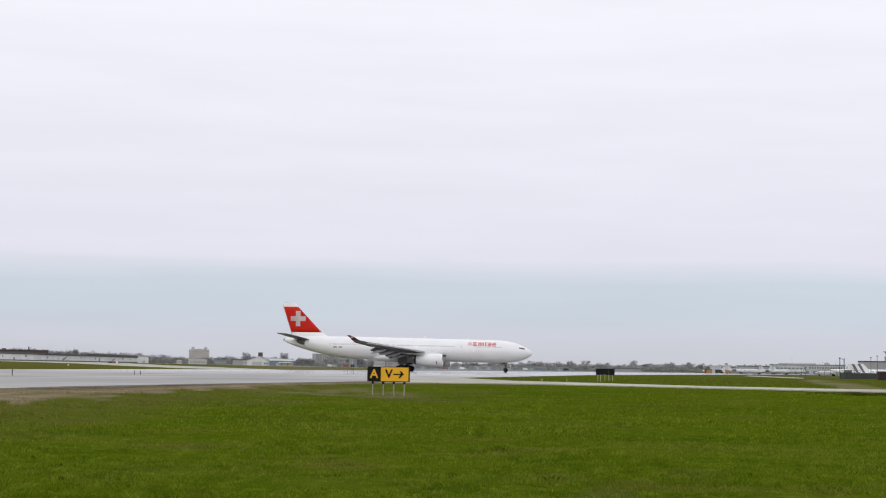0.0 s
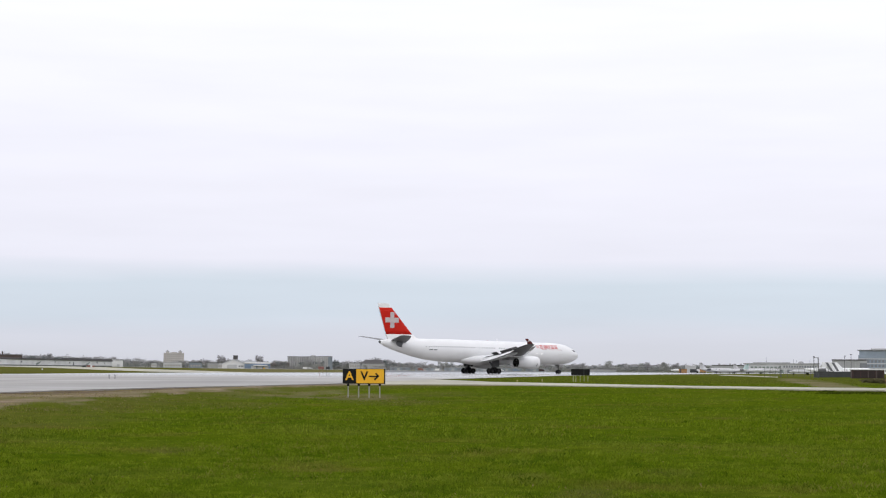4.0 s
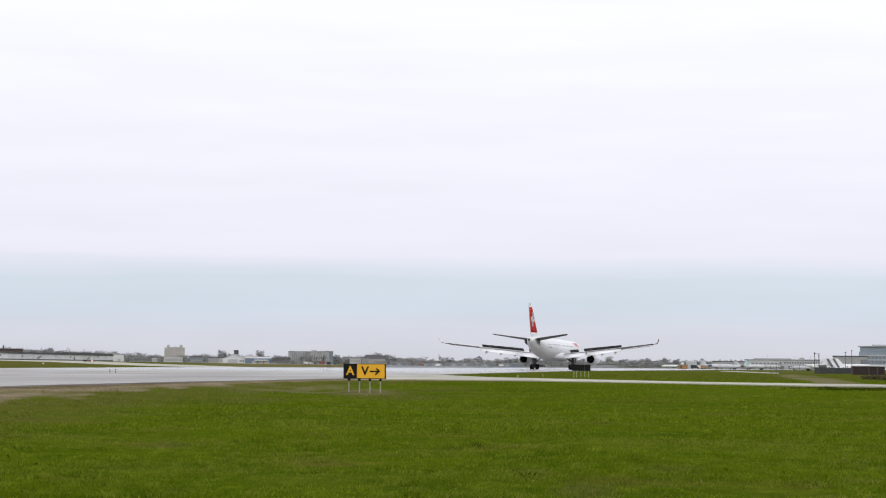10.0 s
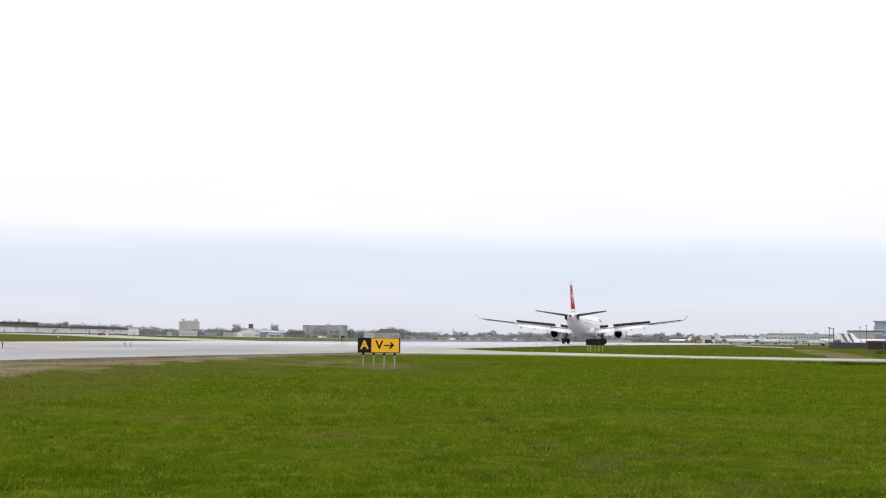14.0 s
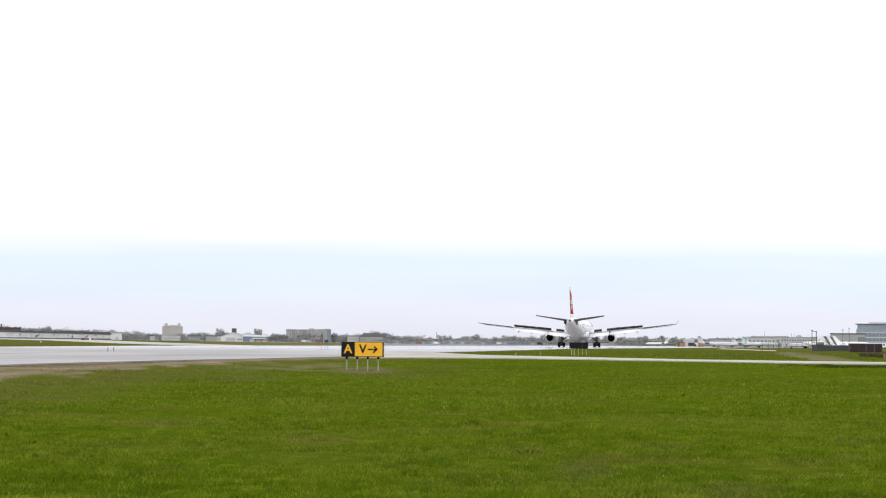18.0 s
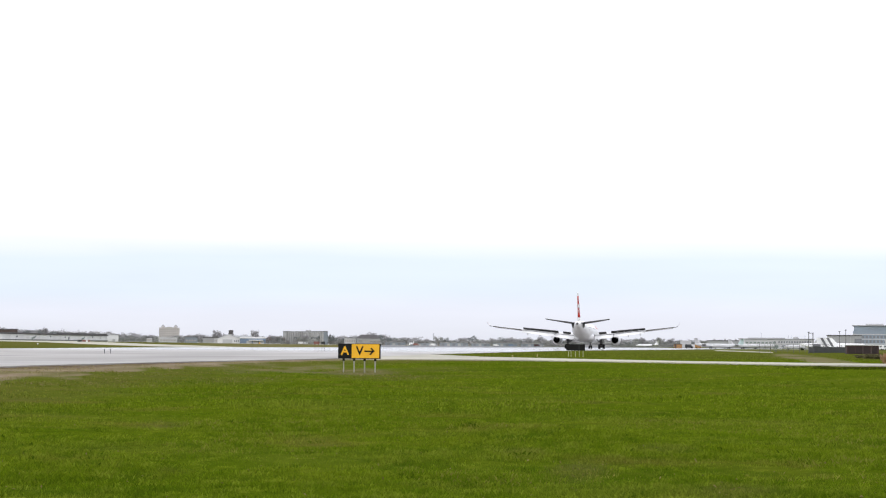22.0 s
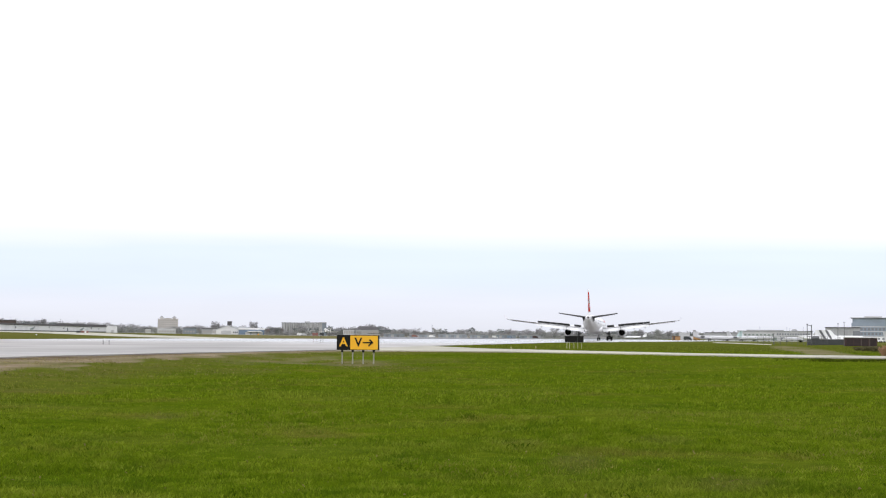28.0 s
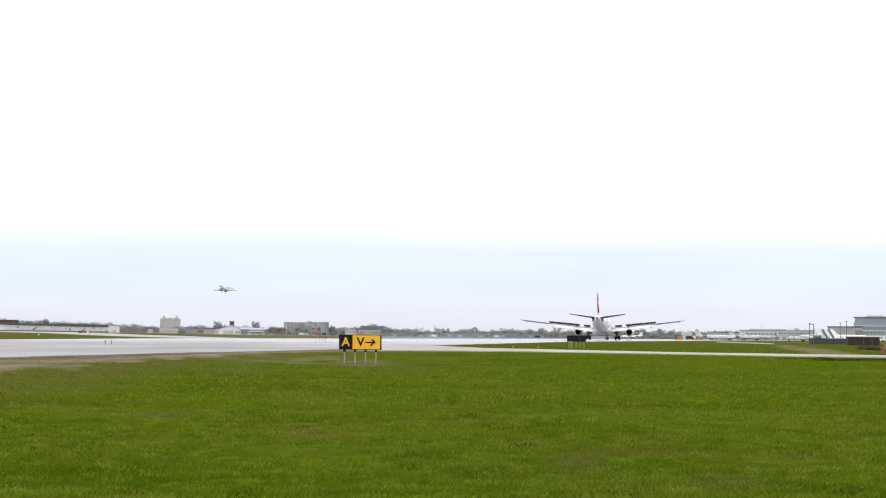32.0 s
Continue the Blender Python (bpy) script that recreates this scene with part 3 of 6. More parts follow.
# ---------------------------------------------------------------- airliner
NOSE = 32.05        # distance from the nose to the main gear, where the airliner's origin lies
HULL = ((0.0, 4.82, 0.06, 0.06), (0.22, 4.82, 0.47, 0.48), (0.7, 4.83, 0.87, 0.92), (1.5, 4.85, 1.34, 1.42), (2.5, 4.88, 1.80, 1.88), (3.6, 4.96, 2.20, 2.25),
        (5.0, 5.06, 2.53, 2.55), (7.0, 5.15, 2.75, 2.75), (9.5, 5.21, 2.84, 2.84), (42.0, 5.66, 2.84, 2.84), (46.0, 5.76, 2.78, 2.80), (50.0, 6.00, 2.55, 2.62),
        (54.0, 6.40, 2.14, 2.20), (57.0, 6.76, 1.73, 1.75), (60.0, 7.09, 1.18, 1.20), (61.8, 7.40, 0.78, 0.78), (62.6, 7.54, 0.52, 0.52), (62.9, 7.58, 0.38, 0.38))


def hull_at(x):
    xs = [h[0] for h in HULL]
    return [float(np.interp(x, xs, [h[k] for h in HULL])) for k in (1, 2, 3)]


def hull_y(x, z):
    zc, h, w = hull_at(x)
    return w * math.sqrt(max(0.0, 1 - ((z - zc) / h) ** 2))


def skin_patch(x0, x1, z0, z1, side, proud=0.015, nx=2, nz=3, slope=0.0):
    """A thin plate that follows the hull's side, from x0 to x1 behind the nose. side: 1 is starboard."""
    bm = bmesh.new()
    outer, inner = [], []
    for i in range(nx + 1):
        for j in range(nz + 1):
            z = z0 + (z1 - z0) * j / nz
            x = x0 + (x1 - x0) * i / nx + slope * (z - z0)
            z += float(np.interp(x, (9.5, 42), (-0.42, 0)))
            y = hull_y(x, z)
            outer.append(bm.verts.new((NOSE - x, -side * (y + proud), z)))
            inner.append(bm.verts.new((NOSE - x, -side * (y - 0.03), z)))
    w = nz + 1
    for i in range(nx):
        for j in range(nz):
            q = (i * w + j, (i + 1) * w + j, (i + 1) * w + j + 1, i * w + j + 1)
            bm.faces.new([outer[k] for k in q])
    rim = [i * w for i in range(nx + 1)] + [nx * w + j for j in range(1, w)] + [i * w + nz for i in range(nx - 1, -1, -1)] + [j for j in range(nz - 1, 0, -1)]
    for k in range(len(rim)):
        a, b = rim[k], rim[(k + 1) % len(rim)]
        bm.faces.new((outer[a], inner[a], inner[b], outer[b]))
    bmesh.ops.recalc_face_normals(bm, faces=bm.faces)
    return bm


def aerofoil(le, te, y, z, thick, n=9, droop=0.0):
    """A closed wing section at span y between leading and trailing edge (distances behind the nose)."""
    c = te - le
    up, lo = [], []
    for k in range(n):
        u = 0.5 - 0.5 * math.cos(math.pi * k / (n - 1))
        t = thick * (2.97 * math.sqrt(u) - 1.26 * u - 3.52 * u * u + 2.84 * u ** 3 - 1.03 * u ** 4)
        x = NOSE - (le + c * u)
        up.append((x, y, z + 0.55 * t - droop * u))
        lo.append((x, y, z - 0.45 * t - 0.0 - droop * u))
    return up + lo[-2:0:-1]


def wing_z(y):
    return 4.15 + (abs(y) - 2.6) / 26.4 * 2.55 + 0.25 * ((abs(y) - 2.6) / 26.4) ** 2


def wing_le(y):
    return 21.3 + (abs(y) - 2.6) * 0.640


def wing_te(y):
    y = abs(y)
    return 33.2 + (y - 2.6) * 0.09 if y < 9.4 else 33.81 + (y - 9.4) * 0.350


def build_airliner():
    a = thing("airliner", (0, 0, 0), "white twin-engine airliner with a red tail, taxiing with flaps down", "airplane")
    rings = []
    xs = [h[0] for h in HULL[:9]] + list(np.arange(12, 42, 3)) + [h[0] for h in HULL[9:]]
    for x in xs:
        zc, h, w = hull_at(x)
        rings.append([(NOSE - x, w * math.cos(2 * math.pi * k / 40), zc + h * math.sin(2 * math.pi * k / 40)) for k in range(40)])
    part("fuselage", loft(rings), M["white_paint"], a, smooth=True)
    # belly fairing
    rings = []
    for x, w, h in ((20.3, 0.6, 0.2), (22.0, 2.0, 0.7), (24.5, 2.9, 1.2), (27, 3.25, 1.45), (33, 3.25, 1.45), (36, 3.0, 1.25), (39, 2.1, 0.8), (41.5, 0.7, 0.25)):
        rings.append([(NOSE - x, w * math.copysign(abs(math.cos(t)) ** 0.7, math.cos(t)), 3.55 + h * math.copysign(abs(math.sin(t)) ** 0.8, math.sin(t)))
                      for t in [2 * math.pi * k / 28 for k in range(28)]])
    part("belly_fairing", loft(rings), M["white_paint"], a, smooth=True)
    part("tail_cone", revolve([(NOSE - 62.8, 0.40), (NOSE - 63.15, 0.30), (NOSE - 63.16, 0.0)]), M["gear"], a, "dark exhaust end of the tail cone",
         m=pose(0, 0, 7.58))
    for side in (1, -1):
        # flight-deck windows
        for k, (x0, x1, z0, z1, s) in enumerate(((1.80, 2.20, 6.20, 6.52, 0.3), (2.28, 2.70, 6.26, 6.64, 0.3), (2.80, 3.20, 6.34, 6.70, 0.1))):
            part("cockpit_window", skin_patch(x0, x1, z0, z1, side, 0.02, slope=s), M["cockpit_glass"], a, "dark flight-deck window" if k == 0 else "")
        # doors
        for x in (7.2, 17.0, 34.2, 50.3):
            d = part("cabin_door", skin_patch(x, x + 1.07, 5.05, 6.95, side, 0.014), M["white_paint"], a)
            part("door_window", skin_patch(x + 0.42, x + 0.64, 6.45, 6.72, side, 0.024), M["glass"], d)
        # cabin windows
        for first, last in ((19.4, 23.0), (23.8, 28.2), (29.7, 33.7), (36.0, 49.9)):
            for x in np.arange(first, last, 0.533):
                part("cabin_window", skin_patch(x, x + 0.25, 6.44, 6.74, side, 0.016, nx=1, nz=2), M["glass"], a)
        # title in red blocks, a pale emblem before it and a thin line below
        for x0, x1 in ((8.9, 9.9), (10.1, 11.1), (11.35, 11.75), (12.0, 13.55), (13.75, 14.75)):
            if x1 - x0 > 1.2:
                for q in (0.0, 0.38, 0.76, 1.14):
                    part("title_bar", skin_patch(x0 + q, x0 + q + 0.26, 6.88, 7.80, side, 0.02, nz=5), M["title"], a, "upright red bar of the title")
            elif x1 - x0 < 0.5:
                part("title_bar", skin_patch(x0 + 0.05, x1 - 0.05, 6.88, 7.86, side, 0.02, nz=5), M["title"], a, "upright red bar of the title")
            else:
                for q in (6.88, 7.23, 7.58):
                    part("title_bar", skin_patch(x0, x1, q, q + 0.22, side, 0.02, nz=2), M["title"], a, "short red bar of the title")
        for x0, x1 in ((8.1, 9.5), (10.2, 11.9), (12.6, 14.2)):
            part("title_line", skin_patch(x0, x1, 6.62, 6.70, side, 0.02), M["title_faint"], a, "thin red line below the title")
        part("title_emblem", skin_patch(15.0, 16.0, 6.96, 7.75, side, 0.02, nz=5), M["title_pale"], a)
        for x0, x1 in ((47.7, 48.6), (49.0, 50.0)):
            part("registration_bar", skin_patch(x0, x1, 5.72, 5.98, side, 0.02), M["grey_and_shade"], a, "dark grey bar of unreadable marks")
    build_wings(a)
    build_tail(a)
    for side in (1, -1):
        build_engine(a, side)
        build_main_gear(a, side)
    build_nose_gear(a)
    part("antenna", box(0.6, 0.06, 0.5, (NOSE - 16, 0, 8.06), 0.02), M["white_paint"], a)
    part("antenna", box(0.6, 0.06, 0.5, (NOSE - 27, 0, 8.22), 0.02), M["white_paint"], a)
    part("beacon", revolve([(0.12, 0.0), (0.1, 0.06), (0.0, 0.1)]), M["red"], a, "red beacon on the fuselage roof", m=pose(NOSE - 30, 0, 8.3, 0, -90, 0))
    for x, r in ((14.5, 0.09), (16.2, 0.06)):
        part("landing_lamp", revolve([(0.04, 0.0), (0.03, r * 0.8), (-0.05, r)], n=12), M["lamp"], a, "lit white lamp on the fuselage side", m=pose(NOSE - x, -2.82, 5.2, 0, 0, -90))
    return a


def two_sided(bm):
    """Marks the faces that look down with the second material, darker for the underside's shade."""
    for f in bm.faces:
        f.material_index = 1 if f.normal.z < -0.1 else 0
    return bm


def build_wings(a):
    for s in (1, -1):
        secs = []
        for y in (2.2, 5.0, 9.4, 14, 19.5, 24.5, 28.4, 29.0):
            le, te = wing_le(y), wing_te(y)
            secs.append(aerofoil(le, te, -s * y, wing_z(y), 0.128 * (te - le) * (1 - 0.25 * y / 29)))
        w = part("wing", two_sided(loft(secs)), [M["light_grey"], M["grey_and_shade"]], a, smooth=True)
        # winglet: a grey foot that bends up, then the painted blade with a white mark outside
        foot = ((29.0, 0.0, wing_le(29.0), wing_te(29.0)), (29.4, 0.10, 38.8, 40.7), (29.6, 0.26, 39.2, 40.95))
        blade = ((29.6, 0.26, 39.2, 40.95), (29.85, 0.65, 39.8, 41.2), (30.15, 1.35, 41.2, 42.05))
        part("winglet_foot", loft([aerofoil(le, te, -s * y, wing_z(29.0) + z, 0.10 * (te - le)) for y, z, le, te in foot]), M["grey_and_shade"], w, smooth=True)
        bm = loft([aerofoil(le, te, -s * y, wing_z(29.0) + z, 0.10 * (te - le)) for y, z, le, te in blade])
        for f in bm.faces:
            f.material_index = 0 if f.normal.y * -s > 0.1 else 1
        part("winglet", bm, [M["dark_red"], M["pale_pink"]], w, "upswept winglet, dark red outside and pale inside")
        part("winglet_mark", box(0.42, 0.03, 0.34, (NOSE - 40.85, -s * 30.06, wing_z(29.0) + 0.72), 0.004, turn=pose(0, 0, 0, s * 22, 0, 0)), M["pale_pink"], w, "small white mark on the winglet")
        # drooped flaps, inboard and outboard
        for y0, y1 in ((3.3, 9.2), (9.5, 19.4)):
            secs = []
            for y in (y0, y1):
                te = wing_te(y)
                c = 2.9 - 0.062 * y
                z = wing_z(y) - 0.10
                ring = aerofoil(te - 0.55, te - 0.55 + c * 0.9, -s * y, z, 0.30, droop=c * 0.46)
                secs.append(ring)
            part("flap", two_sided(loft(secs)), [M["white_paint"], M["grey_and_shade"]], w, "white flap hanging down behind the wing", smooth=True)
        # raised spoilers, each panel hinged at its front edge
        for y0, y1, hgt in ((4.5, 6.9, 0.72), (8.4, 10.5, 0.74), (10.55, 12.65, 0.74), (12.7, 14.85, 0.70), (14.9, 17.1, 0.66), (17.15, 19.3, 0.62)):
            bm = bmesh.new()
            q = []
            for y in (y0, y1):
                x0 = wing_te(y) - 2.3
                z0 = wing_z(y) + 0.20
                q.append(((NOSE - x0, -s * y, z0), (NOSE - x0 - 1.15, -s * y, z0 + hgt)))
            front = [bm.verts.new(v) for v in (q[0][0], q[1][0], q[1][1], q[0][1])]
            back = [bm.verts.new((v.co.x - 0.05, v.co.y, v.co.z - 0.07)) for v in front]
            bm.faces.new(front)
            bm.faces.new(list(reversed(back)))
            for k in range(4):
                bm.faces.new((front[k], back[k], back[(k + 1) % 4], front[(k + 1) % 4]))
            bmesh.ops.recalc_face_normals(bm, faces=bm.faces)
            part("spoiler", bm, M["spoiler"], w, "raised dark spoiler panel")
        # aileron at the outer trailing edge
        secs = [aerofoil(wing_te(y) - 0.35, wing_te(y) + 0.35, -s * y, wing_z(y) + 0.02, 0.26, droop=0.16) for y in (19.7, 28.4)]
        part("aileron", loft(secs), M["spoiler"], w, "dark grey aileron", smooth=True)
        # flap track fairings
        for y in (6.3, 10.3, 14.0, 17.8):
            z, te = wing_z(y) - 0.55, wing_te(y)
            prof = [(0, 0.03), (0.5, 0.17), (1.5, 0.26), (2.6, 0.25), (3.6, 0.14), (4.1, 0.02)]
            bm = revolve([(-p, r) for p, r in prof], n=10)
            bmesh.ops.scale(bm, vec=(1, 0.8, 1.35), verts=bm.verts)
            part("flap_fairing", bm, M["light_grey"], w, smooth=True, m=pose(NOSE - te + 2.4, -s * y, z, 0, -13, 0))
        # outer leading-edge slat
        secs = [aerofoil(wing_le(y) - 0.55, wing_le(y) + 0.30, -s * y, wing_z(y) - 0.28, 0.24) for y in (10.6, 28.0)]
        part("slat", loft(secs), M["bare_metal"], w, "bare metal leading-edge slat", smooth=True)


def build_tail(a):
    # fin in bands: white foot, red field, pale cap
    def fin_le(z):
        return float(np.interp(z, (7.9, 8.6, 9.6, 17.0), (49.6, 51.9, 53.5, 60.55)))

    def fin_te(z):
        return float(np.interp(z, (7.9, 17.0), (60.7, 63.7)))

    def band(zs, th):
        rings = []
        for z in zs:
            le, te = fin_le(z), fin_te(z)
            ring = aerofoil(le, te, 0, 0, 0.095 * (te - le) * th)
            rings.append([(p[0], p[2], z) for p in ring])
        return loft(rings)
    part("fin_foot", band((7.7, 8.3, 8.7, 9.2, 9.5), 1.0), M["bright_white"], a, smooth=True)
    f = part("fin", band((9.5, 10.5, 12, 13, 14, 15, 15.95), 1.0), M["red"], a, "red tail fin with a white cross", smooth=True)
    part("fin_cap", band((15.95, 16.5, 17.0), 1.0), M["bright_white"], a)
    rings = [[(NOSE - fin_te(z) + 0.05, -0.05, z), (NOSE - fin_te(z) + 0.05, 0.05, z), (NOSE - fin_te(z) - 0.10, 0.05, z), (NOSE - fin_te(z) - 0.10, -0.05, z)] for z in (9.0, 16.3)]
    part("rudder_edge", loft(rings), M["light_grey"], f, "light grey trailing edge of the rudder")
    for s in (1, -1):
        bm = bmesh.new()
        # a cross of plates that follows the fin's curved side
        cx, cz, arm, half = 59.5, 12.95, 1.95, 0.60
        for x0, x1, z0, z1 in ((cx - arm, cx + arm, cz - half, cz + half), (cx - half, cx + half, cz + half, cz + arm), (cx - half, cx + half, cz - arm, cz - half)):
            grid = []
            nx, nz = 6, 3
            for i in range(nx + 1):
                for j in range(nz + 1):
                    x, z = x0 + (x1 - x0) * i / nx, z0 + (z1 - z0) * j / nz
                    le, te = fin_le(z), fin_te(z)
                    u = max(0.0, min(1.0, (x - le) / (te - le)))
                    t = 0.095 * (te - le) * (2.97 * math.sqrt(u) - 1.26 * u - 3.52 * u * u + 2.84 * u ** 3 - 1.03 * u ** 4)
                    t *= 0.55 if s > 0 else 0.45
                    grid.append(bm.verts.new((NOSE - x, s * (t + 0.03), z)))
            for i in range(nx):
                for j in range(nz):
                    k = i * (nz + 1) + j
                    bm.faces.new((grid[k], grid[k + nz + 1], grid[k + nz + 2], grid[k + 1]))
        bmesh.ops.solidify(bm, geom=list(bm.faces), thickness=0.05)
        part("fin_cross", bm, M["bright_white"], f, "white cross on the red fin")
        # tailplane
        secs = []
        for y, le, te, z in ((0.5, 55.9, 60.2, 7.62), (2.0, 56.4, 60.6, 7.86), (6.0, 58.2, 61.8, 8.44), (9.4, 60.2, 62.9, 8.94), (9.7, 60.9, 63.1, 8.99)):
            secs.append(aerofoil(le, te, -s * y, z - 0.045 * (te - le), (0.125 if y < 3 else 0.10) * (te - le), droop=-0.09 * (te - le)))
        bm = bmesh.new()
        bmesh.ops.create_uvsphere(bm, u_segments=18, v_segments=10, radius=1)
        bmesh.ops.scale(bm, vec=(2.0, 0.13, 0.82), verts=bm.verts)
        part("tailplane_fairing", bm, M["grey_and_shade"], a, "dark grey rounded root where the tailplane meets the hull", smooth=True, m=pose(NOSE - 57.6, -s * (hull_y(57.6, 7.1) - 0.05), 7.12, 0, 6, s * 12))
        h = part("tailplane", loft(secs), M["grey_and_shade"], a, "grey tailplane", smooth=True)
        secs = [aerofoil(te - 0.02, te + 0.35, -s * y, z, 0.06) for y, te, z in ((1.9, 60.57, 8.08), (9.0, 62.75, 8.98))]
        part("elevator", loft(secs), M["grey_and_shade"], h)


def build_engine(a, s):
    e = new("engine")
    e.parent = a
    e.location = (NOSE - 21.5, -s * 9.40, 2.83)
    prof = [(-0.30, 1.22), (-0.05, 1.30), (0.0, 1.38), (-0.10, 1.47), (-0.6, 1.57), (-1.8, 1.62), (-3.4, 1.58), (-4.8, 1.40), (-6.0, 1.16), (-6.8, 1.02), (-6.8, 0.97), (-6.1, 1.02), (-5.4, 1.0)]
    nac = bmesh.new()
    revolve(prof[3:], n=36, bm=nac)
    me = bpy.data.meshes.new("nacelle")
    for f in nac.faces:
        f.smooth = True
    nac.to_mesh(me)
    nac.free()
    me.materials.append(M["white_paint"])
    shell = linked("nacelle", me, e)
    shell["label"] = "white engine nacelle"
    part("inlet_lip", revolve(prof[:4], n=36), M["bare_metal"], e, "polished metal inlet lip", smooth=True)
    part("inlet_duct", revolve([(-0.30, 1.22), (-1.5, 1.23), (-1.52, 0.3)], n=30), M["gear"], e)
    part("fan_disc", revolve([(-1.35, 1.22), (-1.4, 0.4), (-0.95, 0.0)], n=30), M["dark_metal"], e, "dark fan behind the inlet")
    part("nozzle", revolve([(-5.3, 1.0), (-5.31, 0.62), (-6.6, 0.48), (-7.4, 0.03)], n=30), M["dark_metal"], e, "dark nozzle with a pointed plug", smooth=True)
    part("nozzle_ring", revolve([(-6.55, 1.065), (-6.95, 1.01), (-6.95, 0.93), (-6.1, 0.98)], n=36), M["dark_metal"], e, "dark nozzle edge", smooth=True)
    for sg in (1, -1):
        # plain dark plate added as a mark on the cowl's side
        part("cowl_mark", box(0.16, 0.05, 0.75, (-1.35, sg * 1.50, -0.95), 0.01, turn=pose(0, 0, 0, sg * -24, 0, 0)), M["dark_metal"], e, "small dark mark on the cowl")
    rings = []
    for x, z0, z1, w in ((-0.9, 1.52, 1.62, 0.08), (-2.2, 1.5, 1.95, 0.28), (-5.0, 1.25, 2.35, 0.34), (-8.5, 1.35, 2.2, 0.30), (-11.0, 1.75, 2.1, 0.08)):
        rings.append([(x, -w, z0), (x, w, z0), (x, w, z1), (x, -w, z1)])
    part("pylon", loft(rings), M["white_paint"], e)


WHEELS = []         # (wheel, radius): turned in motions()


def build_wheel(parent, x, y, r, w):
    prof = [(-w * 0.34, r * 0.55), (-w * 0.5, r * 0.66), (-w * 0.5, r * 0.88), (-w * 0.36, r * 0.985), (0, r), (w * 0.36, r * 0.985), (w * 0.5, r * 0.88), (w * 0.5, r * 0.66), (w * 0.34, r * 0.55)]
    k = part("wheel", revolve(prof, "y", 24), M["rubber"], parent, "black tyre", smooth=True, m=pose(x, y, r))
    bm = revolve([(-w * 0.36, 0.0), (-w * 0.30, r * 0.20), (-w * 0.22, r * 0.55), (w * 0.22, r * 0.55), (w * 0.30, r * 0.20), (w * 0.36, 0.0)], "y", 14)
    for q in range(6):
        t = q * math.pi / 3
        box(r * 0.14, w * 0.64, r * 0.14, (r * 0.38 * math.cos(t), 0, r * 0.38 * math.sin(t) - r * 0.07), bm=bm)
    part("rim", bm, M["rim"], k, "dark grey wheel rim")
    WHEELS.append((k, r))
    return k


def build_main_gear(a, s):
    g = new("main_gear")
    g.parent = a
    g.location = (0, -s * 5.34, 0)
    part("strut", rod((0, 0, 0.75), (-0.1, s * 0.15, 4.6), 0.36, 0.40, 14), M["gear"], g, smooth=True)
    part("torque_link", box(0.5, 0.7, 1.2, (-0.35, 0, 0.95), 0.1), M["gear"], g)
    part("side_brace", rod((0, 0, 1.7), (-0.2, s * 2.3, 3.6), 0.19), M["gear"], g)
    part("drag_brace", rod((0.05, 0, 1.7), (2.0, 0, 3.9), 0.08), M["gear"], g)
    part("bogie_beam", box(2.6, 0.26, 0.26, (0, 0, 0.58), 0.05), M["gear"], g)
    for x in (0.99, -0.99):
        part("axle", rod((x, -0.75, 0.69), (x, 0.75, 0.69), 0.09), M["gear"], g)
        part("brake_pack", rod((x, -0.52, 0.69), (x, 0.52, 0.69), 0.36, n=16), M["dark_metal"], g, "dark brake pack between the wheels")
        for y in (0.70, -0.70):
            build_wheel(g, x, y, 0.70, 0.54)
    part("gear_door", box(2.2, 0.05, 2.0, (0.1, -s * 0.62, 1.75), 0.02), M["gear"], g, "grey gear door beside the strut")
    part("brake_manifold", box(1.5, 0.9, 0.42, (-0.05, 0, 1.18), 0.08), M["dark_metal"], g, "dark pipes and valves above the bogie")
    part("retraction_jack", rod((-0.35, s * 0.2, 1.5), (-0.9, s * 1.0, 3.8), 0.12), M["gear"], g)


def build_nose_gear(a):
    g = new("nose_gear")
    g.parent = a
    g.location = (NOSE - 6.67, 0, 0)
    part("strut", rod((0, 0, 0.5), (0.12, 0, 2.7), 0.17, 0.19, 12), M["gear"], g, smooth=True)
    part("drag_brace", rod((0, 0, 1.5), (-1.2, 0, 2.6), 0.07), M["gear"], g)
    part("axle", rod((0, -0.42, 0.52), (0, 0.42, 0.52), 0.08), M["gear"], g)
    for y in (0.36, -0.36):
        build_wheel(g, 0, y, 0.54, 0.44)
    for s in (1, -1):
        part("gear_door", box(0.55, 0.04, 0.6, (-0.45, s * 0.42, 2.0), 0.02), M["gear"], g)
    part("taxi_lamp", revolve([(0.05, 0.0), (0.03, 0.10), (-0.08, 0.13)]), M["gear"], g, m=pose(0.2, 0, 1.9))


M["title"] = mat("red_lettering_paint", (0.58, 0.10, 0.10), 0.35, vary=0.04)
M["title_pale"] = mat("pale_pink_emblem_paint", (0.74, 0.52, 0.52), 0.35, vary=0.04)
M["title_faint"] = mat("pale_red_lettering_paint", (0.55, 0.22, 0.20), 0.35, vary=0.04)
airliner = build_airliner()

# ---------------------------------------------------------------- small jets


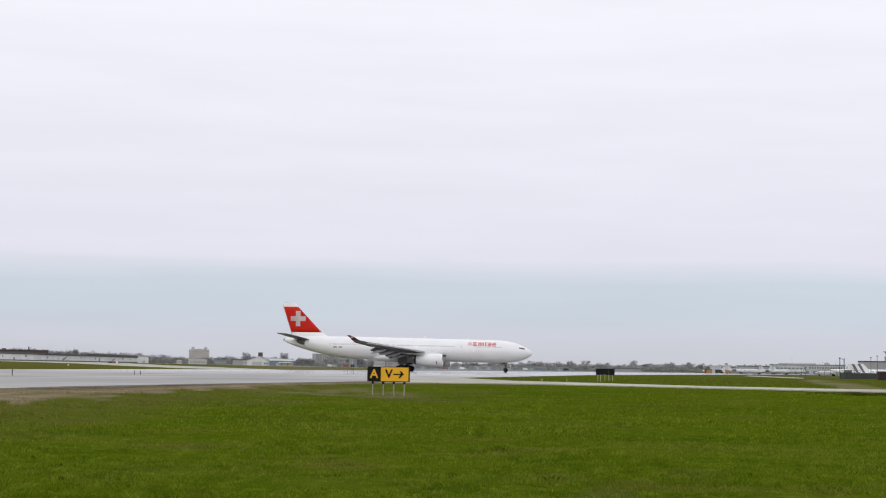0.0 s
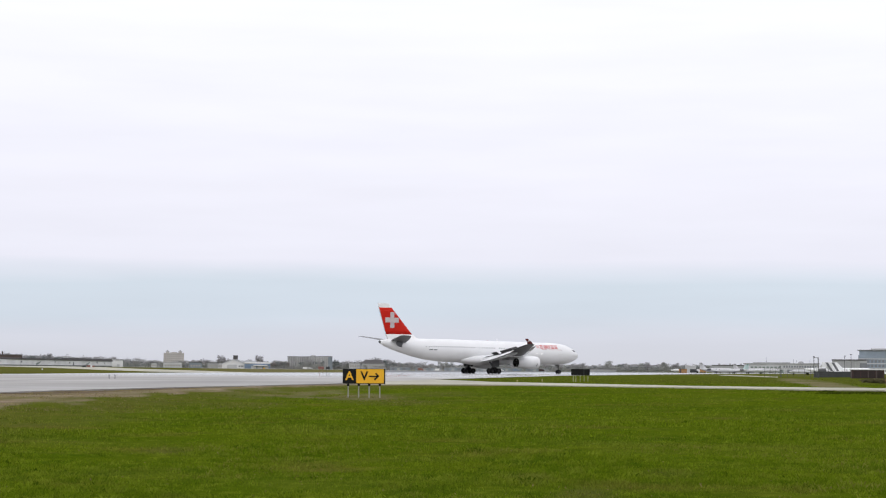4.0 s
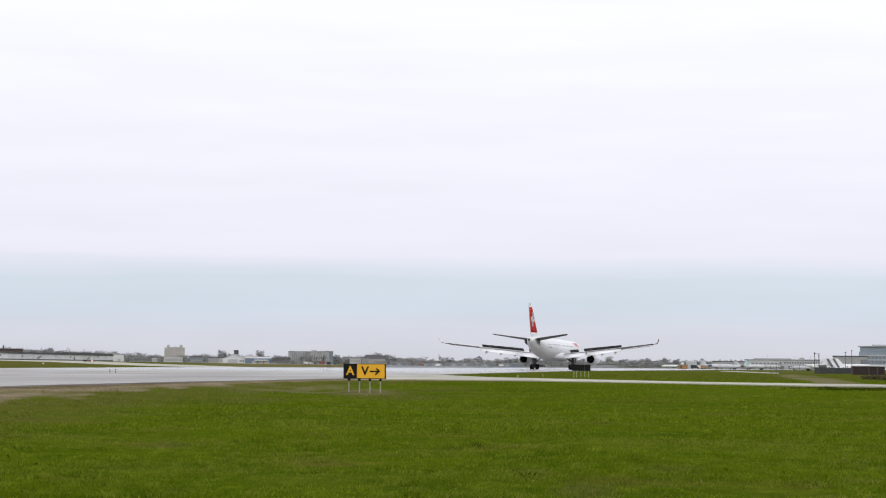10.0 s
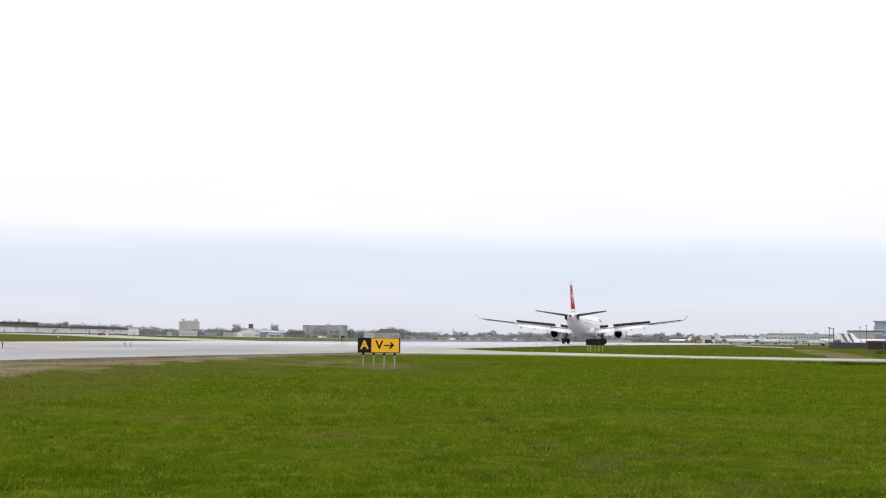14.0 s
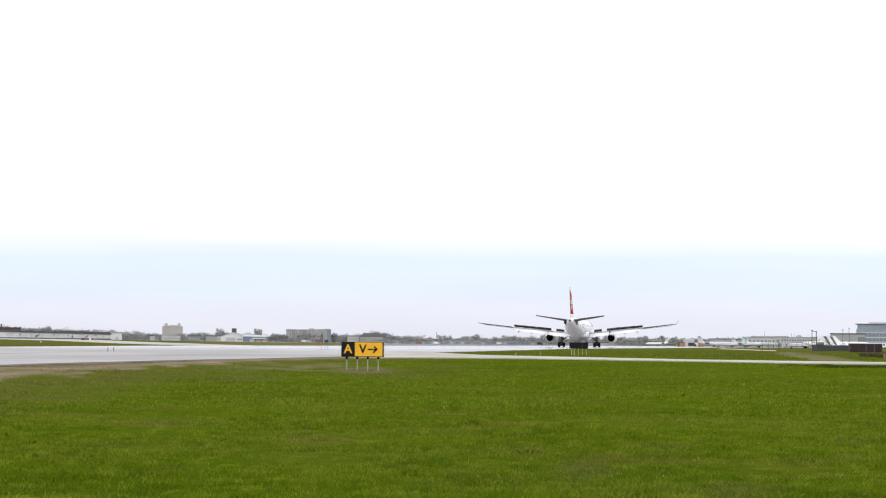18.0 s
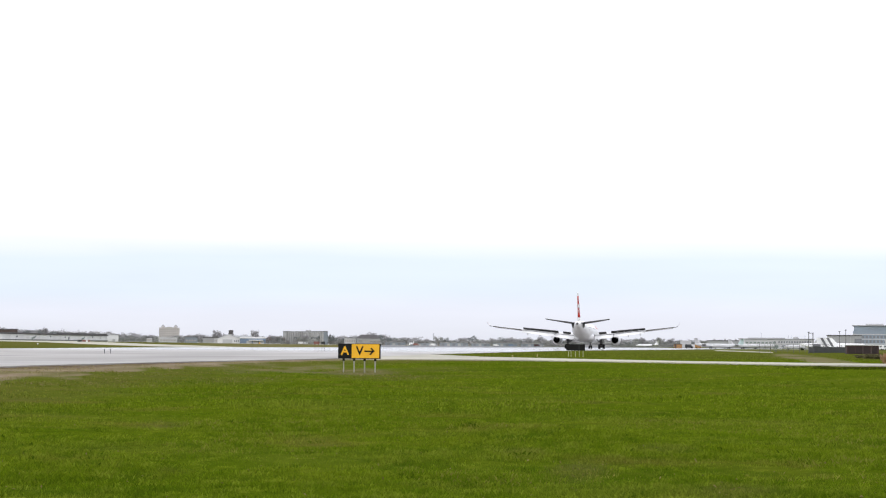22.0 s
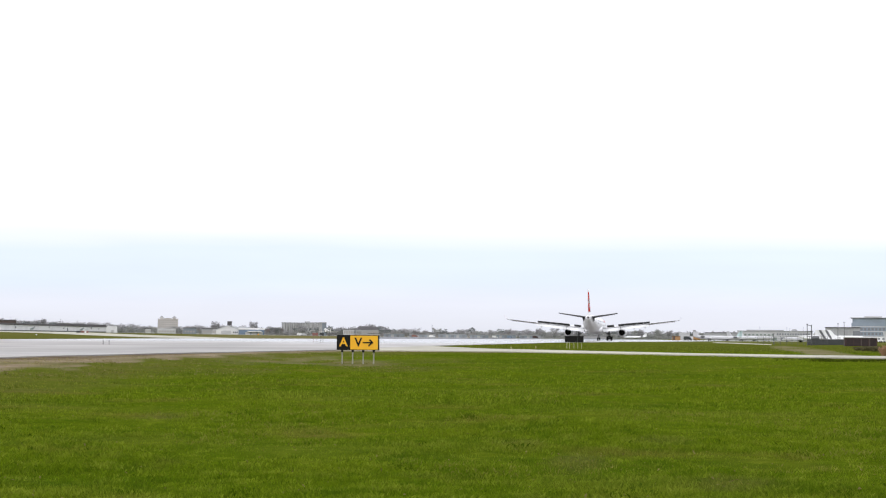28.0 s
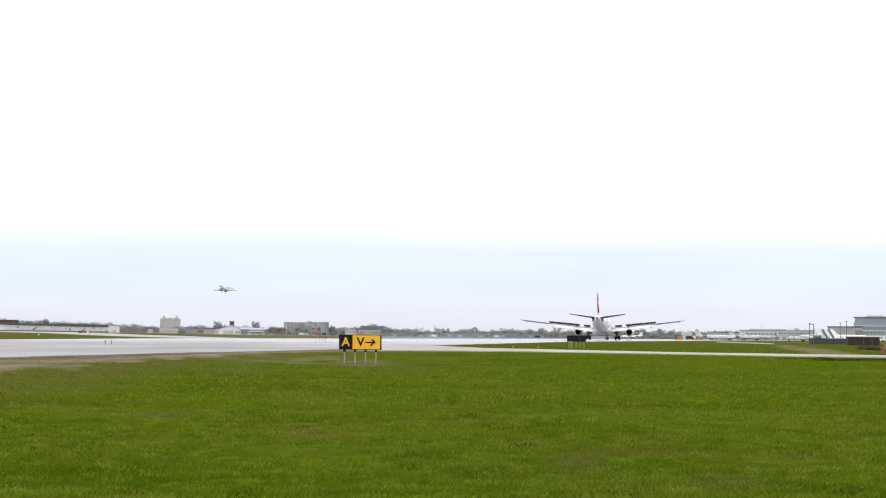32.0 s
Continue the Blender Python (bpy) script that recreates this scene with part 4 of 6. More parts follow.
def small_jet(name, label, length, span, paint, trim, wheels=True, lamp=False, group="", girth=0.052, tail=True, low=False, tail_span=0.15, tail_top=3.8):
    """A T-tailed twin jet, nose along +x, standing on its wheels at the origin."""
    j = thing(name, (0, 0, 0), label, "airplane", group)
    r = length * girth
    zc = r * 1.75
    rings = []
    for u, k, dz in ((0.5, 0.05, -0.25), (0.485, 0.35, -0.18), (0.45, 0.68, -0.08), (0.39, 0.95, 0), (0.32, 1, 0), (-0.15, 1, 0), (-0.28, 0.9, 0.1), (-0.40, 0.55, 0.4), (-0.48, 0.2, 0.65), (-0.5, 0.06, 0.7)):
        rings.append([(u * length, k * r * math.cos(2 * math.pi * q / 18), zc + dz * r + k * r * math.sin(2 * math.pi * q / 18)) for q in range(18)])
    part("fuselage", loft(rings), paint, j, smooth=True)
    for s in (1, -1):
        secs = []
        for y, le, c in ((0.5 * r, 0.10, 0.20), (span * 0.2, 0.03, 0.135), (span * 0.5, -0.08, 0.055)):
            x = le * length
            secs.append([(x, -s * y, zc - 0.62 * r + y * 0.05), (x - c * length * 0.4, -s * y, zc - 0.62 * r + y * 0.05 + c * length * 0.06),
                         (x - c * length, -s * y, zc - 0.62 * r + y * 0.05), (x - c * length * 0.4, -s * y, zc - 0.62 * r + y * 0.05 - c * length * 0.05)])
        part("wing", loft(secs), paint, j)
        prof = [(0.0, 0.34), (0.02, 0.45), (-0.4, 0.52), (-1.6, 0.48), (-2.1, 0.34), (-2.1, 0.0)]
        part("engine", revolve([(p * r, q * r) for p, q in prof], n=14), M["grey_and_shade"], j, "grey engine", smooth=True, m=pose((0.10 if low else -0.20) * length, -s * 1.62 * r, zc + (-0.95 if low else 0.35) * r))
        secs = [[(-(0.46 + 0.05 * t) * length + 0.09 * length * (1 - 0.5 * t), -s * t * span * tail_span, zc + (tail_top - 0.05) * r), (-(0.46 + 0.05 * t) * length, -s * t * span * tail_span, zc + (tail_top + 0.04) * r),
                 (-(0.48 + 0.05 * t) * length, -s * t * span * tail_span, zc + (tail_top - 0.05) * r)] for t in (0.0, 1.0)]
        if tail:
            part("tailplane", loft(secs), trim, j)
        for q in range(6):
            zz = zc + 0.25 * r
            part("cabin_window", box(0.022 * length, 0.05, 0.3 * r, ((0.27 - q * 0.06) * length, -s * 0.975 * r, zz), 0.0), M["glass"], j)
        part("cockpit_window", box(0.03 * length, 0.06, 0.28 * r, (0.425 * length, -s * 0.66 * r, zc + 0.30 * r)), M["cockpit_glass"], j)
        if wheels:
            part("main_wheel", revolve([(-0.12, 0.0), (-0.14, 0.30), (0, 0.36), (0.14, 0.30), (0.12, 0.0)], "y", 14), M["rubber"], j, m=pose(-0.03 * length, -s * 1.3 * r, 0.36))
            part("main_strut", rod((-0.03 * length, -s * 1.3 * r, 0.3), (-0.03 * length, -s * 1.3 * r, zc - 0.4 * r), 0.08), M["gear"], j)
    secs = []
    for z, le, c in ((0.55, -0.29, 0.19), (tail_top, -0.42, 0.09)):
        x, t = le * length, c * length
        secs.append([(x, 0, zc + z * r), (x - 0.4 * t, 0.08 * t, zc + z * r), (x - t, 0, zc + z * r), (x - 0.4 * t, -0.08 * t, zc + z * r)])
    if tail:
        part("fin", loft(secs), trim, j)
    if wheels:
        part("nose_wheel", revolve([(-0.1, 0.0), (-0.12, 0.22), (0, 0.28), (0.12, 0.22), (0.1, 0.0)], "y", 14), M["rubber"], j, m=pose(0.37 * length, 0, 0.28))
        part("nose_strut", rod((0.37 * length, 0, 0.25), (0.37 * length, 0, zc - 0.5 * r), 0.06), M["gear"], j)
    if lamp:
        part("landing_light", revolve([(0.06, 0.0), (0.04, 0.22), (0.0, 0.24)], n=14), M["lamp"], j, "bright white landing light", m=pose(0.372 * length, 0, zc - 1.25 * r))
        part("lamp_housing", revolve([(-0.2, 0.0), (-0.16, 0.2), (0.0, 0.27), (0.35, 0.28), (0.35, 0.265), (0.02, 0.26)], n=14), M["grey_and_shade"], j, m=pose(0.372 * length, 0, zc - 1.25 * r))
    return j


M["jet_white"] = mat("off_white_jet_paint", (0.76, 0.765, 0.775), 0.35, vary=0.04, scale=0.4, fine=4)
M["mid_grey"] = mat("silver_grey_paint", (0.62, 0.63, 0.65), 0.4, vary=0.05, scale=0.4, fine=4)
departing_jet = small_jet("business_jet", "small white T-tailed jet taking off with its landing light on", 15.5, 15.5, M["jet_white"], M["jet_white"], lamp=True, girth=0.062, low=True, tail_span=0.20, tail_top=3.1)
taxiing_jet = small_jet("regional_jet", "white T-tailed regional jet taxiing before the far trees", 20.0, 18.0, M["white_paint"], M["white_paint"], group="regional jets")

# ---------------------------------------------------------------- signs and markers


def flat_text(txt, size, depth, parent, material, at, label):
    cu = bpy.data.curves.new("letter", "FONT")
    cu.body, cu.size, cu.extrude, cu.align_x, cu.align_y = txt, size, depth, "CENTER", "CENTER"
    cu.offset = 0.010
    tmp = new("letter", cu)
    bpy.context.view_layer.update()
    me = bpy.data.meshes.new_from_object(tmp.evaluated_get(bpy.context.evaluated_depsgraph_get()))
    bpy.data.objects.remove(tmp)
    me.materials.clear()
    me.materials.append(material)
    ob = new("letter", me)
    ob.parent = parent
    ob.matrix_basis = Matrix.Translation(at) @ pose(0, 0, 0, 90, 0, 0)
    ob["label"] = label
    return ob


def taxiway_sign():
    """A direction sign: a black panel with a yellow A, then a yellow panel with a black V and an arrow, on four legs."""
    az, d = -2.465, 70.0
    x, y, _ = far_at(az, d)
    s = thing("taxiway_sign", (x, y, -0.225), "black and yellow taxiway sign on four legs in grass", "sign", turn=-11)
    w_a, w_v, h, z0, dep = 0.56, 1.175, 0.59, 0.53, 0.19
    x0 = -(w_a + w_v) / 2
    case = part("case", box(w_a + w_v + 0.03, dep, h + 0.03, (0, 0.02, z0 - 0.015), 0.012), M["sign_black"], s, "black sign case")
    part("panel", box(w_a - 0.01, 0.02, h - 0.02, (x0 + w_a / 2, -dep / 2 + 0.012, z0 + 0.01), 0.004), M["sign_black"], s, "black panel with a yellow letter A")
    part("panel", box(w_v - 0.01, 0.02, h - 0.02, (x0 + w_a + w_v / 2, -dep / 2 + 0.012, z0 + 0.01), 0.004), M["sign_yellow"], s, "yellow panel with a black letter V and arrow")
    front = -dep / 2 - 0.004
    flat_text("A", 0.50, 0.006, s, M["sign_yellow"], (x0 + w_a / 2, front, z0 + h * 0.5), "yellow letter A")
    flat_text("V", 0.50, 0.006, s, M["sign_black"], (x0 + w_a + 0.345, front, z0 + h * 0.5), "black letter V")
    bm = bmesh.new()
    ax, az_ = x0 + w_a + 0.735, z0 + h * 0.5
    box(0.38, 0.012, 0.055, (ax, front, az_ - 0.029), bm=bm)
    for sg in (1, -1):
        box(0.20, 0.012, 0.060, (ax + 0.135, front - 0.001, az_ + sg * 0.062 - 0.030), bm=bm, turn=pose(0, 0, 0, 0, sg * 45, 0))
    part("arrow", bm, M["sign_black"], s, "black arrow pointing right")
    for k in range(4):
        lx = -0.665 + k * 0.444
        leg = part("leg", rod((lx, 0.02, -0.05), (lx, 0.02, z0 - 0.10), 0.027, n=10), M["galvanised"], s, "grey metal leg")
        part("collar", box(0.085, 0.085, 0.10, (lx, 0.02, z0 - 0.11), 0.01), M["sign_black"], leg, "black breakable collar")
    part("clamp", box(0.015, 0.05, 0.42, ((w_a + w_v) / 2 + 0.022, 0.0, z0 + 0.09), 0.004), M["gear"], case)
    return s


taxiway_sign()


def sign_back():
    """The unlit back of a taxiway sign."""
    az, d = 4.82, 141.5
    x, y, z = far_at(az, d)
    s = thing("sign_back", (x, y, z - 0.05), "black back of a taxiway sign on pale legs", "sign", turn=-4)
    part("case", box(1.55, 0.2, 0.52, (0, 0, 0.55), 0.015), M["sign_black"], s, "black sign case")
    part("rib", box(0.05, 0.02, 0.50, (0.28, -0.11, 0.56), 0.004), M["fence"], s)
    for lx in (-0.60, -0.38, -0.02, 0.30, 0.62):
        part("leg", rod((lx, 0.02 if lx > -0.3 else -0.2, 0), (lx, 0, 0.56), 0.024, n=8), M["pale_post"], s, "pale yellow leg")
    return s


sign_back()


def edge_marker(x, y, h, material, label, name="edge_marker", r=0.05):
    m = thing(name, (x, y, level(x, y) - 0.01), label, "marker", name + "s")
    part("stem", rod((0, 0, -0.03), (0, 0, h * 0.75), r * 0.7, n=8), material, m)
    part("head", revolve([(h, 0.0), (h - 0.02, r), (h * 0.72, r * 1.15), (h * 0.70, 0.0)], n=10), material, m, m=pose(0, 0, 0, 0, -90, 0) @ pose(0, 0, 0))
    return m


edge_marker(6.0, 127.2, 0.18, M["amber"], "short amber edge light in the grass beside the taxiway", "edge_light")
edge_marker(8.4, 136.0, 0.18, M["amber"], "short amber edge light in the grass beside the taxiway", "edge_light")
for x, y in ((-26.9, 139.5), (-26.55, 140.2)):
    edge_marker(x, y, 0.36, M["fence"], "short dark marker post on the taxiway", "marker_post", 0.035)
edge_marker(-30.2, 113.9, 0.42, M["fence"], "short dark marker post on the taxiway", "marker_post", 0.04)


def holding_board(az, d, width, panels, label):
    x, y, z = far_at(az, d)
    s = thing("marker_board", (x, y, z), label, "sign", "marker boards", turn=-az)
    for k, (dx, w, mt) in enumerate(panels):
        part("panel", box(w, 0.12, 0.34, (dx, 0, 0.86), 0.01), mt, s)
        for q in (-0.3, 0.3):
            part("leg", rod((dx + q * w, 0, -0.02), (dx + q * w, 0, 0.88), 0.022, n=6), M["orange_red"] if mt is M["orange_red"] else M["fence"], s)
    return s


holding_board(-3.79, 213.6, 1.4, ((-0.42, 0.72, M["orange_red"]), (0.40, 0.50, M["fence"])), "orange and black marker boards on thin legs")

# ---------------------------------------------------------------- far buildings


def facing(name, az, d, label, category, group="", turn=0.0, dz=0.0):
    """A thing on the ground at that bearing, its front turned towards the camera."""
    x, y, z = far_at(az, d)
    return thing(name, (x, y, z + dz), label, category, group, -az + turn)


def window_row(parent, n, x0, x1, z0, z1, y, material, depth=0.15):
    w = (x1 - x0) / n
    bm = box(w * 0.62, depth, z1 - z0, (0, 0, 0))
    first = None
    for k in range(n):
        m = pose(x0 + (k + 0.5) * w, y, z0)
        if first is None:
            first = part("window", bm, material, parent, m=m)
        else:
            linked("window", first.data, parent, m)


M["plinth"] = mat("grey_green_plinth", (0.17, 0.18, 0.17), 0.8, vary=0.15, scale=0.1, fine=0.8)


def long_shed():
    """The long white building at the far apron, with a dark flat roof, marks on its wall and a white end block."""
    az0, d0, az1, d1 = -15.42, 1130.0, -10.83, 1560.0
    ax, ay, za = far_at(az0, d0)
    bx, by, zb = far_at(az1, d1)
    ln = math.hypot(bx - ax, by - ay)
    turn = math.degrees(math.atan2(by - ay, bx - ax))
    s = thing("long_shed", ((ax + bx) / 2, (ay + by) / 2, min(za, zb) - 0.2), "long low white metal building with a dark flat roof", "building", turn=turn)
    h = 6.0
    body = part("wall", box(ln, 14, h - 0.8, (0, 7, 0), 0.1), M["white_wall"], s)
    part("roof", box(ln + 0.8, 15.4, 1.1, (0, 7, h - 0.8), 0.1), M["dark_roof"], s, "dark flat roof edge")
    part("plinth", box(ln - 0.4, 0.3, 1.5, (0, -0.1, 0.0)), M["plinth"], s, "grey-green plinth")
    for k in range(26):
        part("panel_joint", box(0.30, 0.10, h - 1.9, (-ln / 2 + (k + 0.5) * ln / 26, -0.03, 1.0)), M["roof_sheet"], body)
    part("roof_parapet", box(ln * 0.42, 1.2, 1.0, (ln * 0.285, 0.4, h + 0.3), 0.1), M["dark_roof"], s, "raised dark roof edge")
    for k, u in enumerate((-0.46, -0.335, -0.205, 0.02, 0.13, 0.36, 0.43)):
        part("vent", box(2.2 + 0.6 * (k % 3), 0.14, 1.0 + 0.3 * (k % 2), (u * ln, -0.06, 3.0 + 0.4 * (k % 2))), M["far_window"], s, "small dark opening high in the wall")
    for u in (-0.10, 0.275):
        part("wall_mark", box(9, 0.14, 1.4, (u * ln, -0.06, 1.9), turn=pose(0, 0, 0, 0, -6, 0)), M["green_mark"], s, "grey-green mark on the white wall")
        part("wall_mark", box(4, 0.14, 1.0, (u * ln + 6.5, -0.06, 3.1), turn=pose(0, 0, 0, 0, -12, 0)), M["green_mark"], s)
    part("door", box(3.4, 0.16, 3.2, (0.16 * ln, -0.06, 0.6)), M["far_window"], s)
    part("door", box(2.2, 0.16, 2.4, (-0.40 * ln, -0.06, 0.6)), M["far_window"], s)
    e = facing("end_block", -10.66, 1570.0, "plain white block at the end of the long shed", "building", dz=-0.2)
    part("wall", box(10.47, 10, 6.3, (0, 5, 0), 0.1), M["white_wall"], e)
    part("roof", box(10.47 + 0.5, 10.5, 0.35, (0, 5, 6.3)), M["pale_wall"], e)
    part("door", box(2.4, 0.16, 2.6, (1.0, -0.06, 0.2)), M["pale_wall"], e)
    b = facing("brick_hall", -14.74, 1750.0, "dark brown flat-roofed hall with a chimney behind the white shed", "building", dz=-0.2)
    part("wall", box(62, 20, 11.4, (0, 10, 0), 0.1), M["brown_roof"], b)
    part("roof", box(62.8, 20.8, 0.6, (0, 10, 11.4)), M["dark_roof"], b)
    part("chimney", rod((12, 6, 12), (12, 6, 15.2), 0.8, 0.6, 12), M["brown_roof"], b)
    part("vent", box(4, 3, 1.3, (-12, 8, 12.0), 0.1), M["dark_roof"], b)


long_shed()


def turret_block():
    """The beige block with raised corner turrets."""
    d = 2200.0
    w = 26.03
    s = facing("apartment_block", -8.81, d, "tall beige apartment block with raised corner turrets", "building", dz=-0.3)
    h = 19.0
    part("wall", box(w, 16, h, (0, 8, 0), 0.15), M["beige"], s)
    ring = [(-w * 0.22, h - 0.1), (w * 0.22, h - 0.1), (w * 0.22, h + 0.7), (0, h + 1.7), (-w * 0.22, h + 0.7)]
    part("parapet", loft([[(x, y, z) for x, z in ring] for y in (-0.1, 16.1)]), M["beige"], s, "low gabled parapet between the turrets")
    for u in (-0.31, 0.31):
        t = part("turret", box(w * 0.17, 7, 2.0, (u * w, 3, h - 0.1), 0.2), M["beige"], s, "beige roof turret")
        part("turret_roof", rod((u * w, 3, h + 1.9), (u * w, 3, h + 4.4), w * 0.112, 0.25, 4), M["concrete_wall"], t, "grey pyramid roof")
    for u in (-0.46, 0.46):
        part("shoulder", box(w * 0.08, 15.8, 0.7, (u * w, 8, h - 0.02), 0.1), M["beige"], s)
    part("lift_house", box(5, 5, 1.6, (1.5, 11, h), 0.1), M["concrete_wall"], s)
    for k in range(7):
        window_row(s, 9, -w * 0.46, w * 0.46, 1.6 + k * h / 7.6, 2.9 + k * h / 7.6, -0.02, M["faint_window"], 0.2)
    for u in (-0.5, -0.17, 0.17, 0.5):
        part("pilaster", box(0.7, 0.7, h, (u * w * 0.97, -0.1, 0)), M["beige"], s)
    b = facing("low_annex", -8.85, 1700.0, "low white flat-roofed annex before the beige block", "building")
    part("wall", box(18.0, 8, 4.4, (0, 4, 0), 0.1), M["pale_wall"], b)
    part("roof", box(18.6, 8.6, 0.5, (0, 4, 4.4)), M["white_wall"], b)
    window_row(b, 6, -8, 8, 1.4, 3.0, -0.03, M["faint_window"])
    for x, wpx, hpx, nm in ((268, 9, 9, "pale_wall"), (342, 22, 11, "slate"), (372, 18, 10, "concrete_wall"), (388, 12, 10, "pale_wall")):
        v = facing("low_building", A_OF[x], 1750.0, "low flat-roofed building among bare trees", "building", "low buildings")
        part("wall", box(wpx * 0.583, 8, hpx * 0.583 - 0.6, (0, 4, 0), 0.1), M[nm], v)
        part("roof", box(wpx * 0.583 + 0.6, 8.6, 0.6, (0, 4, hpx * 0.583 - 0.6)), M["dark_roof"], v)
        window_row(v, 4, -wpx * 0.25, wpx * 0.25, 1.5, 3.2, -0.03, M["faint_window"])


A_OF = {268: -9.46, 342: -8.09, 372: -7.52, 388: -7.22}
turret_block()


def gabled(name, az, d, w, h_eave, h_ridge, depth, wall, roof, label, turn=0.0):
    s = facing(name, az, d, label, "building", turn=turn)
    ring = [(-w / 2, 0), (w / 2, 0), (w / 2, h_eave), (0, h_ridge), (-w / 2, h_eave)]
    part("wall", loft([[(x, y, z) for x, z in ring] for y in (0, depth)]), wall, s)
    for sg in (1, -1):
        rings = [[(0, y, h_ridge + 0.05), (sg * (w / 2 + 0.5), y, h_eave - 0.1), (sg * (w / 2 + 0.5), y, h_eave + 0.3), (0, y, h_ridge + 0.45)] for y in (-0.6, depth + 0.6)]
        part("roof", loft(rings), roof, s)
    return s


def hangars():
    d = 1600.0
    g = gabled("gabled_hangar", -6.83, d, 21.33, 4.2, 8.2, 26, M["white_wall"], M["roof_sheet"], "white gabled hangar with a small dark tank tower behind")
    part("hangar_door", box(9, 0.2, 3.6, (-1.5, -0.08, 0)), M["pale_wall"], g)
    window_row(g, 3, 4.5, 9.5, 1.4, 2.8, -0.05, M["far_window"])
    h = facing("hangar", -6.36, 1640.0, "white metal roof of a wide hangar", "building")
    part("wall", box(19.68, 24, 6.0, (0, 12, 0), 0.1), M["pale_wall"], h)
    rings = [[(-10.2, y, 6.0), (10.2, y, 6.0), (10.2, y, 6.4), (0, y, 8.0), (-10.2, y, 6.4)] for y in (-0.4, 24.4)]
    part("roof", loft(rings), M["roof_sheet"], h, "pale blue-grey metal roof")
    b = facing("blue_hangar", -6.04, 1580.0, "blue-grey hangar with white roof panels and wide doors", "building")
    w = 23.70
    part("wall", box(w, 18, 4.6, (0, 9, 0), 0.1), M["blue_wall"], b)
    part("roof", box(w + 0.8, 19, 1.5, (0, 9, 4.6), 0.3), M["white_wall"], b, "white roof band")
    part("canopy", box(w * 0.55, 3.0, 0.9, (w * 0.12, -1.5, 2.6), 0.1), M["white_wall"], b, "white canopy over the doors")
    for u in (-0.14, 0.10, 0.34):
        part("hangar_door", box(w * 0.2, 0.2, 2.5, (u * w, -0.08, 0)), M["pale_wall"], b)
    t = facing("tank_tower", -6.77, 1720.0, "dark square tank on a steel tower", "tower")
    for sx in (1, -1):
        for sy in (1, -1):
            part("leg", rod((sx * 1.9, sy * 1.9, 0), (sx * 1.6, sy * 1.6, 9.3), 0.22, n=6), M["gear"], t)
    part("tank", box(4.6, 4.6, 3.6, (0, 0, 9.2), 0.2), M["dark_roof"], t, "dark tank")
    part("lid", box(5.0, 5.0, 0.4, (0, 0, 12.8), 0.1), M["dark_roof"], t)


hangars()


def factory():
    """The long ribbed concrete block with a paler, bluish end."""
    for p, d0, q, d1, n, wide, lb in ((-4.96, 1850.0, -4.33, 1864.0, 9, 2.4, "long grey concrete factory wing with pale vertical ribs"),
                                      (-4.34, 1864.0, -3.67, 1790.0, 12, 5.0, "long grey concrete factory wing with a blue-grey end")):
        (ax, ay, za), (bx, by, zb) = far_at(p, d0), far_at(q, d1)
        w, z0 = math.hypot(bx - ax, by - ay), min(za, zb) - 0.2
        h = 14.2 - z0
        s = thing("factory", ((ax + bx) / 2, (ay + by) / 2, z0), lb, "building", "factory wings", math.degrees(math.atan2(by - ay, bx - ax)))
        part("wall", box(w, 4.4, h, (0, 2.2, 0), 0.15), M["concrete_wall"], s)
        part("roof", box(w + 0.4, 5.0, 0.6, (0, 2.2, h)), M["concrete_wall"], s)
        for k in range(n):
            part("rib", box(wide * 0.42, 0.9, h - 0.3, (-w / 2 + wide * 0.3 + k * (w - wide * 0.6) / (n - 1), -0.3, 0)), M["rib"], s)
        for r in range(4):
            window_row(s, 2 * n, -w * 0.49, w * 0.49, 1.6 + r * 3.2, 3.0 + r * 3.2, -0.03, M["faint_window"], 0.12)
    # the end of the second wing faces the airfield
    part("end_wall", box(0.4, 4.5, h - 0.4, (w / 2 + 0.15, 2.2, 0)), M["slate"], s, "blue-grey end bay")
    part("roof_plant", box(6, 4, 1.4, (-w * 0.35, 2.2, h + 0.6), 0.1), M["pale_wall"], s)
    b = facing("works_barrier", -11.60, 860.0, "low red, white and dark works barrier on the far apron", "barrier")
    part("dark_block", box(2.1, 0.8, 0.95, (-1.9, 0, 0), 0.05), M["fence"], b, "dark grey block")
    part("red_block", box(1.7, 0.8, 1.0, (0.2, 0, 0), 0.05), M["orange_red"], b, "dull red block")
    part("white_block", box(0.9, 0.8, 1.1, (1.55, 0, 0), 0.05), M["white_wall"], b, "white block")
    part("red_block", box(1.0, 0.8, 0.9, (2.55, 0, 0), 0.05), M["orange_red"], b, "dull red block")
    for az, c in ((-4.41, "white_wall"), (-4.30, "pale_wall")):
        van(az, 1480.0, 5.6, M[c], "white van parked before the factory")


